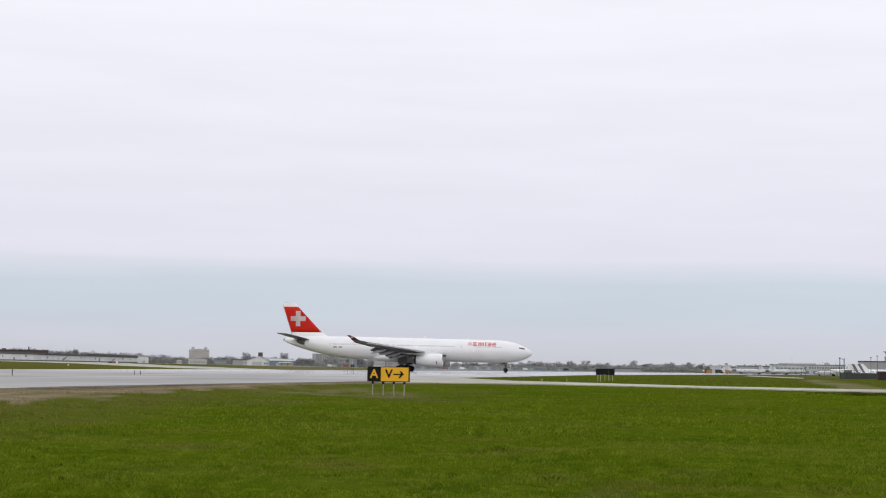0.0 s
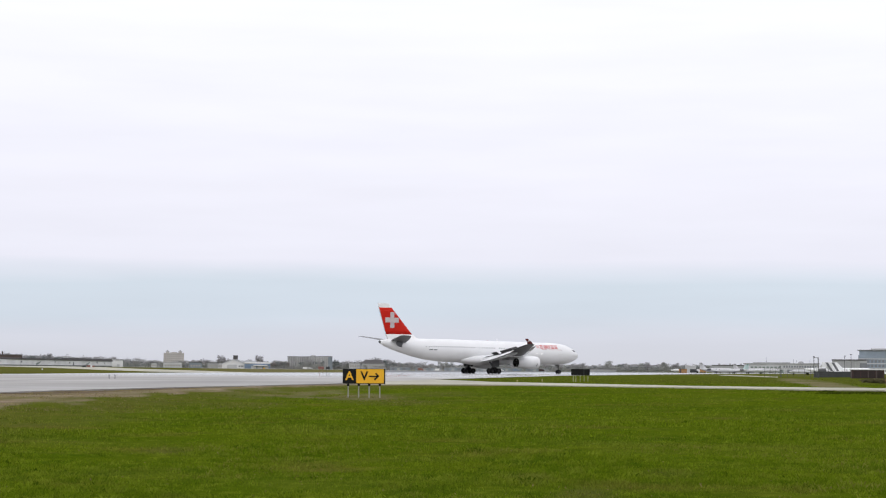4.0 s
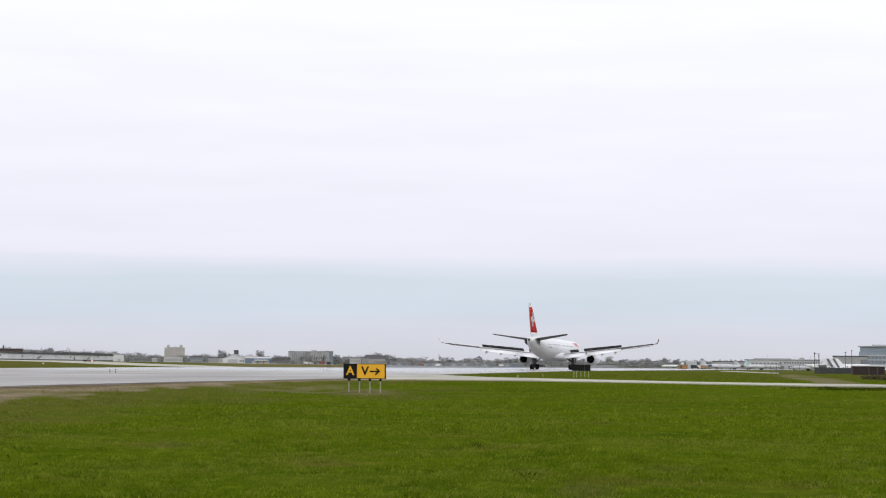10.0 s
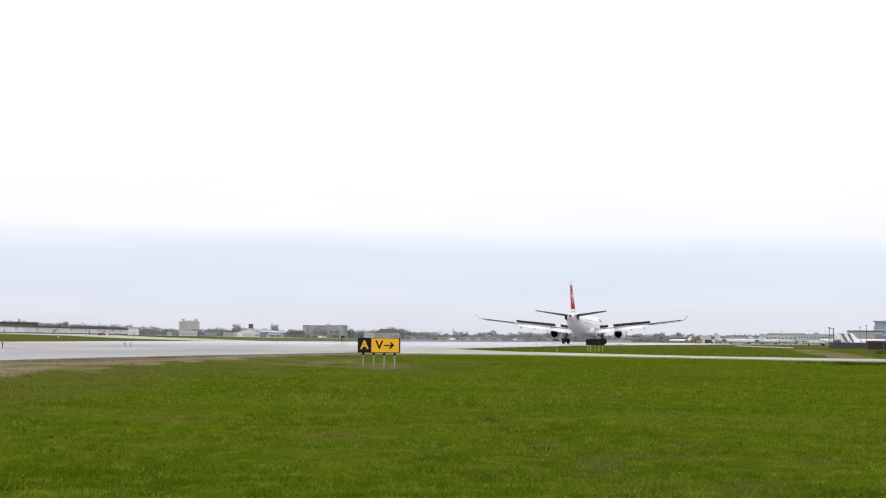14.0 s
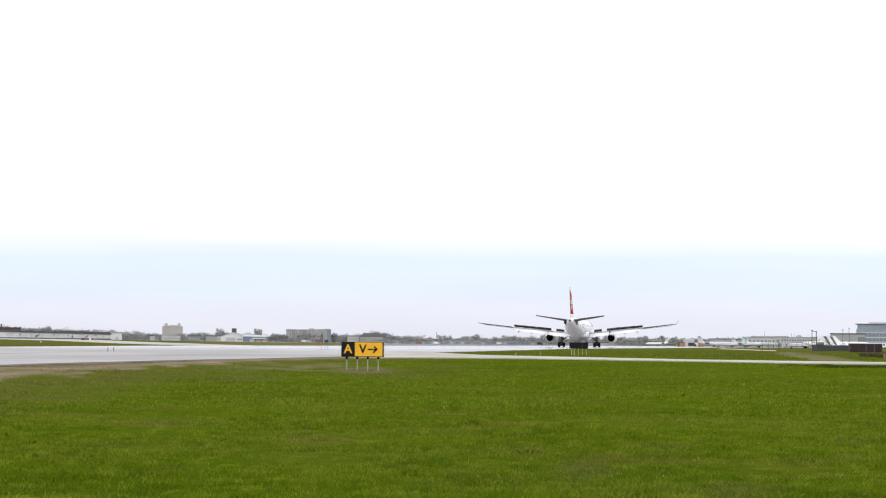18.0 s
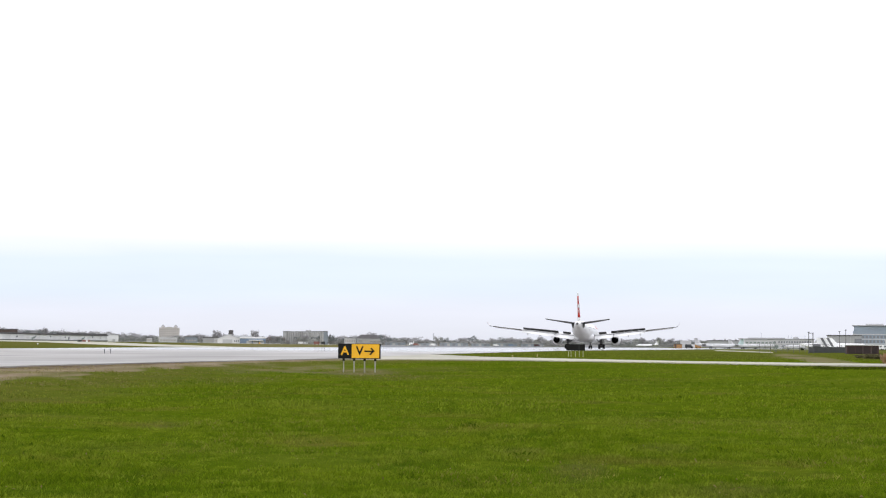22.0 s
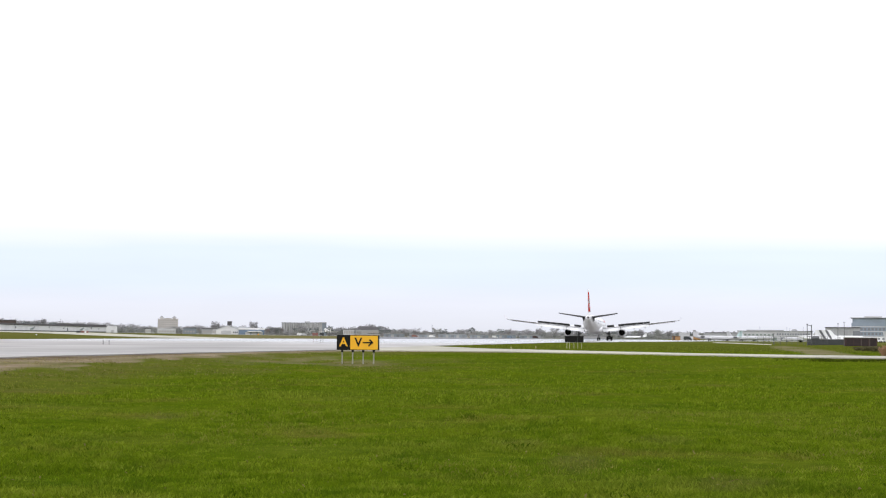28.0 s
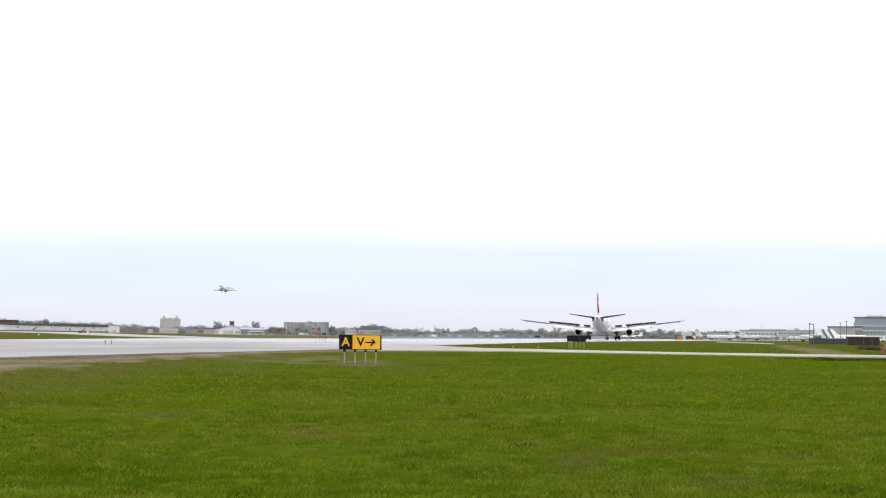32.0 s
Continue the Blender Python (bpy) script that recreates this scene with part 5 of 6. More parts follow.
def van(az, d, ln, paint, label, name="van", turn=0.0):
    """A parked panel van, seen from its side."""
    v = facing(name, az, d, label, "vehicle", "parked vehicles", turn)
    prof = [(-0.5, 0.35), (0.5, 0.35), (0.5, 0.95), (0.42, 1.10), (0.30, 1.95), (0.26, 2.05), (-0.48, 2.10), (-0.5, 1.9)]
    part("body", loft([[(x * ln, y, z) for x, z in prof] for y in (-0.95, 0.95)]), paint, v)
    part("side_window", box(ln * 0.13, 0.05, 0.55, (ln * 0.27, -0.955, 1.15)), M["far_window"], v)
    for x in (-0.3, 0.32):
        for y in (-0.86, 0.86):
            part("wheel", revolve([(-0.1, 0), (-0.1, 0.30), (0.1, 0.30), (0.1, 0)], "y", 12), M["rubber"], v, m=pose(x * ln, y, 0.33))
    return v


factory()


def middle_buildings():
    for az, d, w, h, nm, lb in ((-2.78, 1780.0, 12.0, 7.4, "pale_wall", "low white building between bare trees"),
                               (-0.22, 2000.0, 17, 5.6, "pale_wall", "low white building between bare trees"),
                               (6.03, 1900.0, 16, 6.4, "pale_wall", "pale house between far trees"),
                               (7.06, 1900.0, 20, 7.4, "pale_wall", "pale house between far trees"),
                               (2.13, 2000.0, 20, 5.0, "concrete_wall", "low grey building before far trees"),
                               (4.13, 2000.0, 26, 5.4, "concrete_wall", "low grey building before far trees"),
                               (5.55, 1500.0, 24, 2.8, "concrete_wall", "long low grey shed on the far side"),
                               (-1.92, 1700.0, 12, 3.4, "concrete_wall", "low grey building before far trees"),
                               (-0.39, 1600.0, 5, 3.2, "red_wall", "small dull red hut before far trees")):
        b = facing("low_building", az, d, lb, "building", "low buildings")
        part("wall", box(w, 9, h - 0.5, (0, 4.5, 0), 0.1), M[nm], b)
        part("roof", box(w + 0.6, 9.6, 0.5, (0, 4.5, h - 0.5)), M["dark_roof" if nm != "white_wall" else "pale_wall"], b)
        window_row(b, 6, -w * 0.45, w * 0.45, h * 0.35, h * 0.7, -0.03, M["faint_window"])
    # wide hall with a dark hipped roof, half hidden by trees
    b = facing("hall", -2.16, 1775.0, "wide grey hall with a dark hipped roof among trees", "building")
    part("wall", box(24.0, 10, 7.0, (0, 5, 0), 0.1), M["concrete_wall"], b)
    part("roof", loft([[(-w, y0, z), (w, y0, z), (w, y1, z), (-w, y1, z)] for w, y0, y1, z in ((13.0, -0.6, 10.6, 7.0), (8.2, 4.0, 6.0, 10.6))]), M["dark_roof"], b, "dark hipped roof")
    window_row(b, 7, -11.0, 11.0, 3.0, 5.2, -0.03, M["faint_window"])
    # low blue-grey sheds along the far edge
    for az, w, h in ((-1.25, 19.0, 3.0), (-0.30, 24.0, 2.6), (0.72, 26.0, 3.1), (1.62, 17.0, 2.7), (2.45, 22.0, 3.0), (3.35, 20.0, 2.7)):
        b = facing("low_shed", az, 1560.0, "long low blue-grey shed at the far edge of the airfield", "building", "low sheds")
        part("wall", box(w, 6, h - 0.3, (0, 3, 0), 0.08), M["slate"], b)
        part("roof", box(w + 0.5, 6.5, 0.3, (0, 3, h - 0.3)), M["concrete_wall"], b)
        for k in range(int(w // 5)):
            part("door", box(2.6, 0.12, h - 0.9, (-w / 2 + 3.0 + 5.0 * k, -0.03, 0.05)), M["concrete_wall" if k % 2 else "far_window"], b)
    m = facing("radio_mast", 0.03, 1800.0, "thin grey lattice radio mast", "mast")
    for k in range(3):
        t = 2 * math.pi * k / 3
        part("leg", rod((0.7 * math.cos(t), 0.7 * math.sin(t), 0), (0.2 * math.cos(t), 0.2 * math.sin(t), 13), 0.12, n=6), M["gear"], m)
    for z in (2, 4, 6, 8, 10, 12):
        part("brace", box(1.2 - z * 0.06, 1.0 - z * 0.05, 0.12, (0, 0, z)), M["gear"], m)


middle_buildings()


def far_specks():
    """Small vehicles and markers out on the far side of the field."""
    for az, d, c, lb in ((2.66, 1500.0, "blue_wall", "small blue van before the far trees"), (3.52, 1450.0, "red_wall", "small dull red truck before the far trees"),
                         (0.03, 1500.0, "white_wall", "small white van before the far trees"), (2.15, 1500.0, "white_wall", "small white van before the far trees"),
                         (-0.55, 1450.0, "orange_red", "small dull orange truck before the far trees")):
        van(az, d, 5.0, M[c], lb)
    for az, d, h, c, lb in ((-5.81, 800.0, 0.9, "sign_yellow", "small yellow field marker on the far grass"), (-13.07, 450.0, 0.45, "white_wall", "small white field marker on the far grass")):
        m = facing("field_marker", az, d, lb, "marker", "field markers", dz=-0.05)
        part("post", rod((0, 0, -0.1), (0, 0, h * 0.4), 0.05, n=8), M["gear"], m)
        part("head", box(h * 0.8, 0.15, h * 0.6, (0, 0, h * 0.4), 0.03), M[c], m)


far_specks()


def terminal():
    """The long pale terminal on the far apron, with a window band, a stepped roof and roof masts."""
    d = 1300.0
    s = facing("terminal_building", 11.46, d, "long pale terminal with a band of dark windows", "building")
    w, h = 55.47, 6.72
    part("wall", box(w, 22, h, (0, 11, 0), 0.15), M["pale_wall"], s)
    part("roof", box(w + 0.8, 22.8, 0.7, (0, 11, h), 0.1), M["concrete_wall"], s)
    part("upper_storey", box(w * 0.5, 16, 0.8, (-w * 0.13, 12, h + 0.6), 0.1), M["concrete_wall"], s)
    window_row(s, 13, w * 0.02, w * 0.47, h * 0.62, h * 0.82, -0.05, M["far_window"], 0.2)
    window_row(s, 9, -w * 0.47, w * 0.0, h * 0.55, h * 0.72, -0.05, M["green_mark"], 0.2)
    for k in range(7):
        part("bay_door", box(w * 0.075, 0.2, h * 0.36, (-w * 0.40 + k * w * 0.13, -0.06, 0)), M["green_mark" if k % 2 else "far_window"], s)
    part("dome", revolve([(1.6, 0.0), (1.45, 1.0), (0.9, 1.9), (0.0, 2.3)], n=16), M["concrete_wall"], s, m=pose(w * 0.26, 8, h + 0.7, 0, -90, 0))
    for x, q in ((-0.20, 4.2), (0.16, 3.2), (0.20, 2.6), (0.38, 3.0)):
        part("roof_mast", rod((x * w, 6, h), (x * w, 6, h + 0.7 + q), 0.10, 0.06, 6), M["gear"], s)
    b = facing("cargo_shed", 9.81, 1350.0, "low grey cargo shed beside the terminal", "building")
    w = 29.70
    part("wall", box(w, 14, 5.6, (0, 7, 0), 0.1), M["concrete_wall"], b)
    part("roof", box(w + 0.6, 14.6, 0.5, (0, 7, 5.6)), M["dark_roof"], b)
    for k in range(5):
        part("bay_door", box(w * 0.12, 0.2, 3.4, (-w * 0.4 + k * w * 0.2, -0.06, 0)), M["pale_wall"], b)
    for k in range(3):
        part("roof_vent", box(1.6, 1.6, 1.2, (-w * 0.3 + k * w * 0.28, 5, 6.1), 0.1), M["pale_wall"], b)


terminal()


def glass_block():
    """The blue glazed building with a lighter roof crown, and the grey hall before it."""
    d = 1100.0
    s = facing("glass_building", 15.25, d, "tall blue-grey glazed building with a pale roof crown", "building")
    w = 50.60
    h = 14.67
    part("wall", box(w, 30, h * 0.80, (0, 15, 0), 0.1), M["blue_glass"], s)
    part("upper_band", box(w - 0.6, 29, h * 0.20, (0.3, 15, h * 0.80), 0.1), M["blue_glass"], s)
    part("roof", box(w + 1.4, 31.4, 0.5, (0, 15, h), 0.1), M["concrete_wall"], s)
    part("roof_crown", box(11, 14, 1.1, (-w * 0.24, 14, h + 0.5), 0.3), M["pale_wall"], s)
    for k in range(3):
        part("floor_band", box(w + 0.3, 0.3, 0.5, (0, -0.1, h * (0.22 + 0.2 * k))), M["pale_wall"], s)
    for r in range(3):
        window_row(s, 22, -w * 0.49, w * 0.49, h * (0.08 + 0.2 * r), h * (0.19 + 0.2 * r), -0.05, M["far_window"], 0.16)
    g = facing("grey_hall", 13.65, 900.0, "grey metal hall with a dark door and light walls", "building")
    w, h = 17.40, 7.05
    part("wall", box(w, 20, h, (0, 10, 0), 0.1), M["concrete_wall"], g)
    part("roof", box(w + 0.5, 20.5, 0.45, (0, 10, h)), M["dark_roof"], g)
    part("hall_door", box(3.6, 0.2, 2.6, (w * 0.40, -0.06, h * 0.42)), M["far_window"], g)
    for k in range(6):
        part("panel_joint", box(0.12, 0.1, h - 0.4, (-w * 0.42 + k * w * 0.15, -0.03, 0)), M["pale_wall"], g)
    for az, paint in ((14.57, "white_paint"), (14.80, "white_paint"), (15.05, "light_grey"), (14.66, "white_paint")):
        van(az, 640.0, 6.0, M[paint], "white van parked beside the grey hall")


glass_block()


def right_side():
    # gantry of two posts
    x, y, z = far_at(12.58, 269)
    g = thing("gantry", (x, y, z - 0.05), "grey two-legged steel gantry by the apron fence", "mast", turn=-12.5)
    for sx in (-0.33, 0.33):
        part("post", box(0.11, 0.11, 3.25, (sx, 0, 0), 0.01), M["gear"], g)
    for zz in (0.6, 1.4, 2.2, 3.12):
        part("crossbar", box(0.72, 0.08, 0.08, (0, 0, zz)), M["gear"], g)
    part("lamp_head", box(0.30, 0.25, 0.12, (-0.33, 0, 3.25), 0.02), M["gear"], g)
    # dark screen fence, panel by panel
    f = thing("screen_fence", (0, 0, 0), "dark grey screen fence along the apron", "fence")
    for k in range(9):
        u = k / 8.0
        px, py = 65.7 + 9.6 * u, 294 + 13 * u
        pz = level(px, py)
        part("panel", box(2.06, 0.08, 1.02, (px, py, pz - 0.02), 0.02, turn=pose(0, 0, 0, 0, 0, 53)), M["fence"], f)
        part("post", box(0.09, 0.09, 1.15, (px - 0.5, py - 0.45, pz - 0.02)), M["gear"], f)
    # wire fence with posts across the far grass
    w = thing("wire_fence", (0, 0, 0), "thin wire fence with grey steel posts", "fence")
    pts = []
    for k in range(13):
        u = k / 12.0
        px, py = 55.5 + 9.5 * u, 288 - 10 * u
        pz = level(px, py) - 0.05
        pts.append((px, py, pz))
        part("post", rod((px, py, pz - 0.1), (px, py, pz + 1.5), 0.03, n=6), M["gear"], w)
    for h in (0.4, 0.75, 1.1, 1.45):
        bm = bmesh.new()
        for a, b in zip(pts, pts[1:]):
            rod((a[0], a[1], a[2] + h), (b[0], b[1], b[2] + h), 0.012, n=4, bm=bm)
        part("wire", bm, M["gear"], w)
    # poles
    for az, d, h in ((13.50, 330, 3.9), (13.70, 330, 4.2), (12.64, 480, 4.6), (11.42, 330, 1.9)):
        p = facing("lamp_pole", az, d, "thin grey lamp pole on the apron", "pole", "lamp poles")
        part("pole", rod((0, 0, -0.05), (0, 0, h), 0.07, 0.045, 8), M["gear"], p)
        part("lamp_head", box(0.4, 0.2, 0.1, (0, 0, h), 0.02), M["gear"], p)
    # dull red shed with open bays and a white roof edge
    s = facing("open_shed", 14.24, 255.0, "low dull red shed with open bays and a white roof", "building", turn=6)
    ln = 4.6
    part("wall", box(ln, 2.2, 1.22, (0, 1.1, 0), 0.02), M["red_wall"], s)
    part("roof", box(ln + 0.3, 2.5, 0.16, (0, 1.1, 1.22), 0.03), M["white_wall"], s, "white roof edge")
    # solid dark plates paint the shade of open bays onto the wall
    for k in range(4):
        part("bay", box(0.95, 0.08, 0.95, (-1.6 + k * 1.06, -0.01, 0.1)), M["bay"], s, "dark plate for the shade inside an open bay")
    part("bay_post", box(0.12, 0.12, 1.2, (0.02, -0.03, 0)), M["brown_roof"], s)
    part("bay_post", box(0.12, 0.12, 1.2, (1.2, -0.03, 0)), M["brown_roof"], s)
    # ochre box, dark van and pale vans at the far apron
    o = facing("equipment_box", 8.23, 900.0, "ochre equipment box on the far apron", "box")
    part("body", box(4.20, 3, 2.04, (0, 1.5, 0), 0.08), M["ochre"], o)
    part("lid", box(4.38, 3.2, 0.2, (0, 1.5, 2.04), 0.03), M["brown_roof"], o)
    part("door", box(0.9, 0.06, 1.8, (-1.2, -0.02, 0.2)), M["brown_roof"], o)
    van(8.60, 900.0, 4.2, M["fence"], "dark van parked on the far apron")
    c = facing("pale_hut", 8.49, 1000.0, "pale flat-roofed hut on the far apron", "building")
    part("wall", box(6.33, 4, 4.00, (0, 2, 0), 0.05), M["pale_wall"], c)
    part("roof", box(6.67, 4.4, 0.3, (0, 2, 4.00)), M["white_wall"], c)
    van(8.90, 900.0, 3.4, M["ochre"], "small yellow service vehicle on the far apron", "service_vehicle")
    van(15.27, 690.0, 6.0, M["white_wall"], "white van parked beyond the open shed")
    van(8.79, 905.0, 3.6, M["white_wall"], "white van parked on the far apron")


right_side()


def parked_jets():
    for az, d, ln, sp, turn, trim, lb in ((9.35, 800.0, 17.0, 14.0, 20, "white_paint", "small white jet parked on the apron"),
                                         (9.87, 760.0, 15.0, 13.0, -160, "teal", "small white jet with a pale teal tail, parked"),
                                         (10.39, 780.0, 15.0, 12.0, 25, "white_paint", "small white jet parked on the apron"),
                                         (10.83, 800.0, 17.0, 14.0, 15, "white_paint", "small white jet parked on the apron"),
                                         (15.52, 700.0, 15.0, 12.0, 20, "white_paint", "small white jet parked on the apron"),
                                         (12.27, 560.0, 11.5, 10.0, 165, "white_paint", "small white jet parked on the apron")):
        j = small_jet("regional_jet", lb, ln, sp, M["mid_grey"], M[trim if trim == "teal" else "mid_grey"], group="regional jets")
        x, y, z = far_at(az, d)
        j.matrix_basis = pose(x, y, z, 0, 0, -az + turn)
    # jet behind the screen fence: a broad white fin with two dark stripes
    x, y, z = far_at(13.34, 520)
    j = small_jet("striped_jet", "white jet behind the fence with dark stripes on its fin", 21.0, 17.0, M["white_paint"], M["white_paint"], tail=False)
    j.matrix_basis = pose(x, y, z - 0.8, 0, 0, -13 + 4)
    secs = []
    for zz, x0, x1 in ((1.9, -5.2, 1.7), (4.65, -3.9 - 1.4, -0.9)):
        secs.append([(x0, 0.0, zz), ((x0 + x1) / 2, -1.30, zz), (x1, -1.22, zz), ((x0 + x1) / 2, -1.10, zz)])
    part("fin_fairing", loft(secs), M["white_paint"], j)
    for u in (-3.55, -1.75):
        bm = bmesh.new()
        rings = [[(u + k, -1.36, zz), (u + k + 0.75, -1.36, zz), (u + k + 0.75, -1.30, zz), (u + k, -1.30, zz)] for zz, k in ((2.0, 0.75), (4.55, -0.75))]
        part("stripe", loft(rings), M["grey_and_shade"], j, "dark diagonal stripe")


parked_jets()

# ---------------------------------------------------------------- trees


def twig_cloud(rng, centre, rad, n, size):
    """Corners of n small tilted four-sided sprays in an uneven ball."""
    d = rng.normal(size=(n, 3))
    d /= np.linalg.norm(d, axis=1)[:, None]
    k = rng.random(n) ** 0.45
    lump = 0.72 + 0.45 * np.sin(d[:, 0] * 4.1 + centre[0]) * np.sin(d[:, 2] * 3.3 + centre[1] * 1.7)
    p = np.asarray(centre) + d * (k * lump)[:, None] * np.asarray(rad)
    u = rng.normal(size=(n, 3))
    u /= np.linalg.norm(u, axis=1)[:, None]
    v = np.cross(u, rng.normal(size=(n, 3)))
    v /= np.linalg.norm(v, axis=1)[:, None] + 1e-9
    s = size * (0.5 + rng.random(n))[:, None]
    return np.stack([p - u * s, p - v * s * 0.65, p + u * s, p + v * s * 0.65], 1).reshape(-1, 3)


def cloud_mesh(name, pts, material):
    n = len(pts) // 4
    me = bpy.data.meshes.new(name)
    me.vertices.add(len(pts))
    me.vertices.foreach_set("co", pts.ravel().astype(np.float32))
    me.loops.add(4 * n)
    me.loops.foreach_set("vertex_index", np.arange(4 * n, dtype=np.int32))
    me.polygons.add(n)
    me.polygons.foreach_set("loop_start", np.arange(0, 4 * n, 4, dtype=np.int32))
    me.materials.append(material)
    me.update(calc_edges=True)
    return me


def tree(az, d, h, w, material, label, seed, bare=0.5):
    """A tree with a tapered trunk, forked limbs and a crown of fine sprays."""
    rng = np.random.default_rng(seed)
    t = facing("tree", az, d, label, "tree", "bare trees")
    bm = rod((0, 0, -0.2), (0.1 * w * rng.normal() * 0.3, 0, h * 0.45), h * 0.028, h * 0.016, 7)
    for k in range(7):
        a = rng.random() * 2 * math.pi
        z0 = h * (0.25 + 0.2 * rng.random())
        e = (0.38 * w * math.cos(a) * (0.5 + 0.5 * rng.random()), 0.38 * w * math.sin(a), h * (0.5 + 0.28 * rng.random()))
        rod((0, 0, z0), e, h * 0.009, h * 0.002, 5, bm)
    part("trunk", bm, M["bark"], t)
    pts = [twig_cloud(rng, (0, 0, h * 0.62), (w * 0.46, w * 0.46, h * 0.36), int(900 * bare), 0.016 * h)]
    for k in range(9):
        a = rng.random() * 2 * math.pi
        c = (0.30 * w * math.cos(a), 0.30 * w * math.sin(a), h * (0.45 + 0.4 * rng.random()))
        pts.append(twig_cloud(rng, c, (w * 0.24, w * 0.24, h * 0.17), int(240 * bare), 0.016 * h))
    crown = linked("crown", cloud_mesh("crown", np.concatenate(pts), material), t)
    crown["label"] = "fine bare twigs" if material is not M["conifer"] else "dark green needles"
    return t


def far_woods(name, spec, material, seed, label, d0, d1, per=320, size=0.037):
    """A belt of far trees in one mesh. spec: bearing and height of the tree tops along it."""
    rng = np.random.default_rng(seed)
    pts = []
    azs, hs = [s[0] for s in spec], [s[1] for s in spec]
    az = azs[0]
    while az < azs[-1]:
        d = d0 + (d1 - d0) * rng.random()
        top = 1.12 * float(np.interp(az, azs, hs)) * d / 1800.0
        hh = top * (0.72 + 0.50 * rng.random() ** 1.6)
        x, y, z = far_at(az, d)
        w = hh * (0.9 + 0.5 * rng.random())
        pts.append(twig_cloud(rng, (x, y, z + top * 0.36), (w * 0.75, w * 0.75, top * 0.46), per // 2, size * top))
        for _ in range(4):
            u = rng.normal() * 0.25 * w
            pts.append(twig_cloud(rng, (x + u, y, z + hh * (0.80 - 0.10 * abs(u) / (0.25 * w)) * (0.86 + 0.14 * rng.random())), (w * 0.32, w * 0.32, hh * 0.22), per // 6, size * hh))
        az += 0.058 * (0.4 + 1.2 * rng.random())
    return tagged(new(name, cloud_mesh(name, np.concatenate(pts), material)), label, "trees", kind="stuff")


SPEC_A = [(-15.77, 11.8), (-13.27, 12.0), (-11.64, 11.6), (-10.44, 8.8), (-8.87, 8.0), (-6.62, 9.0), (-5.11, 7.5), (-3.21, 8.0), (-2.07, 11.0), (-1.31, 8.2),
          (-0.16, 6.6), (1.75, 7.0), (3.65, 7.4), (5.55, 7.2), (7.25, 8.6), (8.75, 7.4), (10.06, 7.2), (12.27, 6.0), (16.57, 6.0)]
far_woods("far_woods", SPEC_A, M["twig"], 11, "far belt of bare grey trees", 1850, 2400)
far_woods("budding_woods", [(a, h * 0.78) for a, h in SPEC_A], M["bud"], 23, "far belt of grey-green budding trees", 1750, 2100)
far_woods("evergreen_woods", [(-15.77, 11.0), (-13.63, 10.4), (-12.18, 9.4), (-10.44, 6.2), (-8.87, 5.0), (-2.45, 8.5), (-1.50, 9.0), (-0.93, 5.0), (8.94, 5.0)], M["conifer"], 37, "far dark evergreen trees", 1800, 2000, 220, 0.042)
far_woods("scrub_belt", [(-10.44, 3.2), (-6.62, 3.2), (-3.21, 4.4), (0.60, 4.6), (4.41, 4.8), (8.75, 4.2), (11.90, 3.0)], M["scrub"], 41, "low scrub along the far edge of the airfield, paled for haze", 1850, 2050, 170, 0.10)
far_woods("scrub_edge", [(-6.43, 2.6), (-3.21, 3.6), (0.60, 3.8), (4.41, 4.0), (8.75, 3.2)], M["scrub"], 43, "low scrub along the far edge of the airfield, paled for haze", 1800, 1900, 170, 0.10)

for k, (az, hh, ww, mt) in enumerate(((-12.84, 15.6, 11, "twig"), (-13.16, 11.8, 8, "twig"), (-12.00, 11.6, 10, "twig"), (-11.31, 12.4, 11, "twig"), (-12.33, 11.0, 9, "bud"), (-14.10, 11.2, 8, "conifer"),
                                      (-13.78, 10.4, 7, "twig"), (-10.06, 8.4, 7, "bud"), (-10.31, 9.0, 7, "twig"), (-9.57, 8.0, 7, "conifer"), (-7.75, 9.5, 8, "twig"), (-7.24, 16.0, 12, "twig"),
                                      (-7.07, 9.5, 9, "twig"), (-5.98, 15.8, 11, "twig"), (-5.30, 9.0, 8, "twig"), (-5.13, 9.6, 8, "bud"), (-3.44, 9.0, 8, "bud"), (-3.12, 10.0, 9, "twig"),
                                      (-2.17, 12.5, 12, "bud"), (-1.84, 12.0, 12, "conifer"), (0.98, 9.5, 9, "twig"), (2.61, 11.0, 9, "twig"), (3.65, 12.2, 9, "twig"), (7.06, 12.0, 10, "twig"),
                                      (-5.43, 8.0, 9, "pinkish"), (-5.23, 8.6, 9, "pinkish"), (-5.06, 8.0, 8, "pinkish"), (-5.53, 7.2, 8, "pinkish"), (7.63, 11.6, 9, "bud"), (8.00, 10.6, 9, "twig"), (-8.53, 8.2, 7, "bud"), (-4.20, 13.4, 8, "twig"))):
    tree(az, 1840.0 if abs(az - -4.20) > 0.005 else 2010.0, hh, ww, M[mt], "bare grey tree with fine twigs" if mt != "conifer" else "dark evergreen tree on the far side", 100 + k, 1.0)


def scattered(seed):
    """Single trees that break the line of the far belt."""
    rng = np.random.default_rng(seed)
    for k in range(46):
        az = -4.8 + 17.0 * (k + 0.8 * rng.random()) / 46
        mt = ("twig", "bud", "twig", "conifer", "bud")[int(rng.integers(5))]
        hh = (8.2 + 4.2 * rng.random() ** 2) * (0.85 if az > 8.5 else 1.0)
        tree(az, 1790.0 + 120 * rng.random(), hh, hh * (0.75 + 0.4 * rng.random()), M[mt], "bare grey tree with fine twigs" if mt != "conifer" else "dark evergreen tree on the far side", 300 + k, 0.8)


scattered(77)


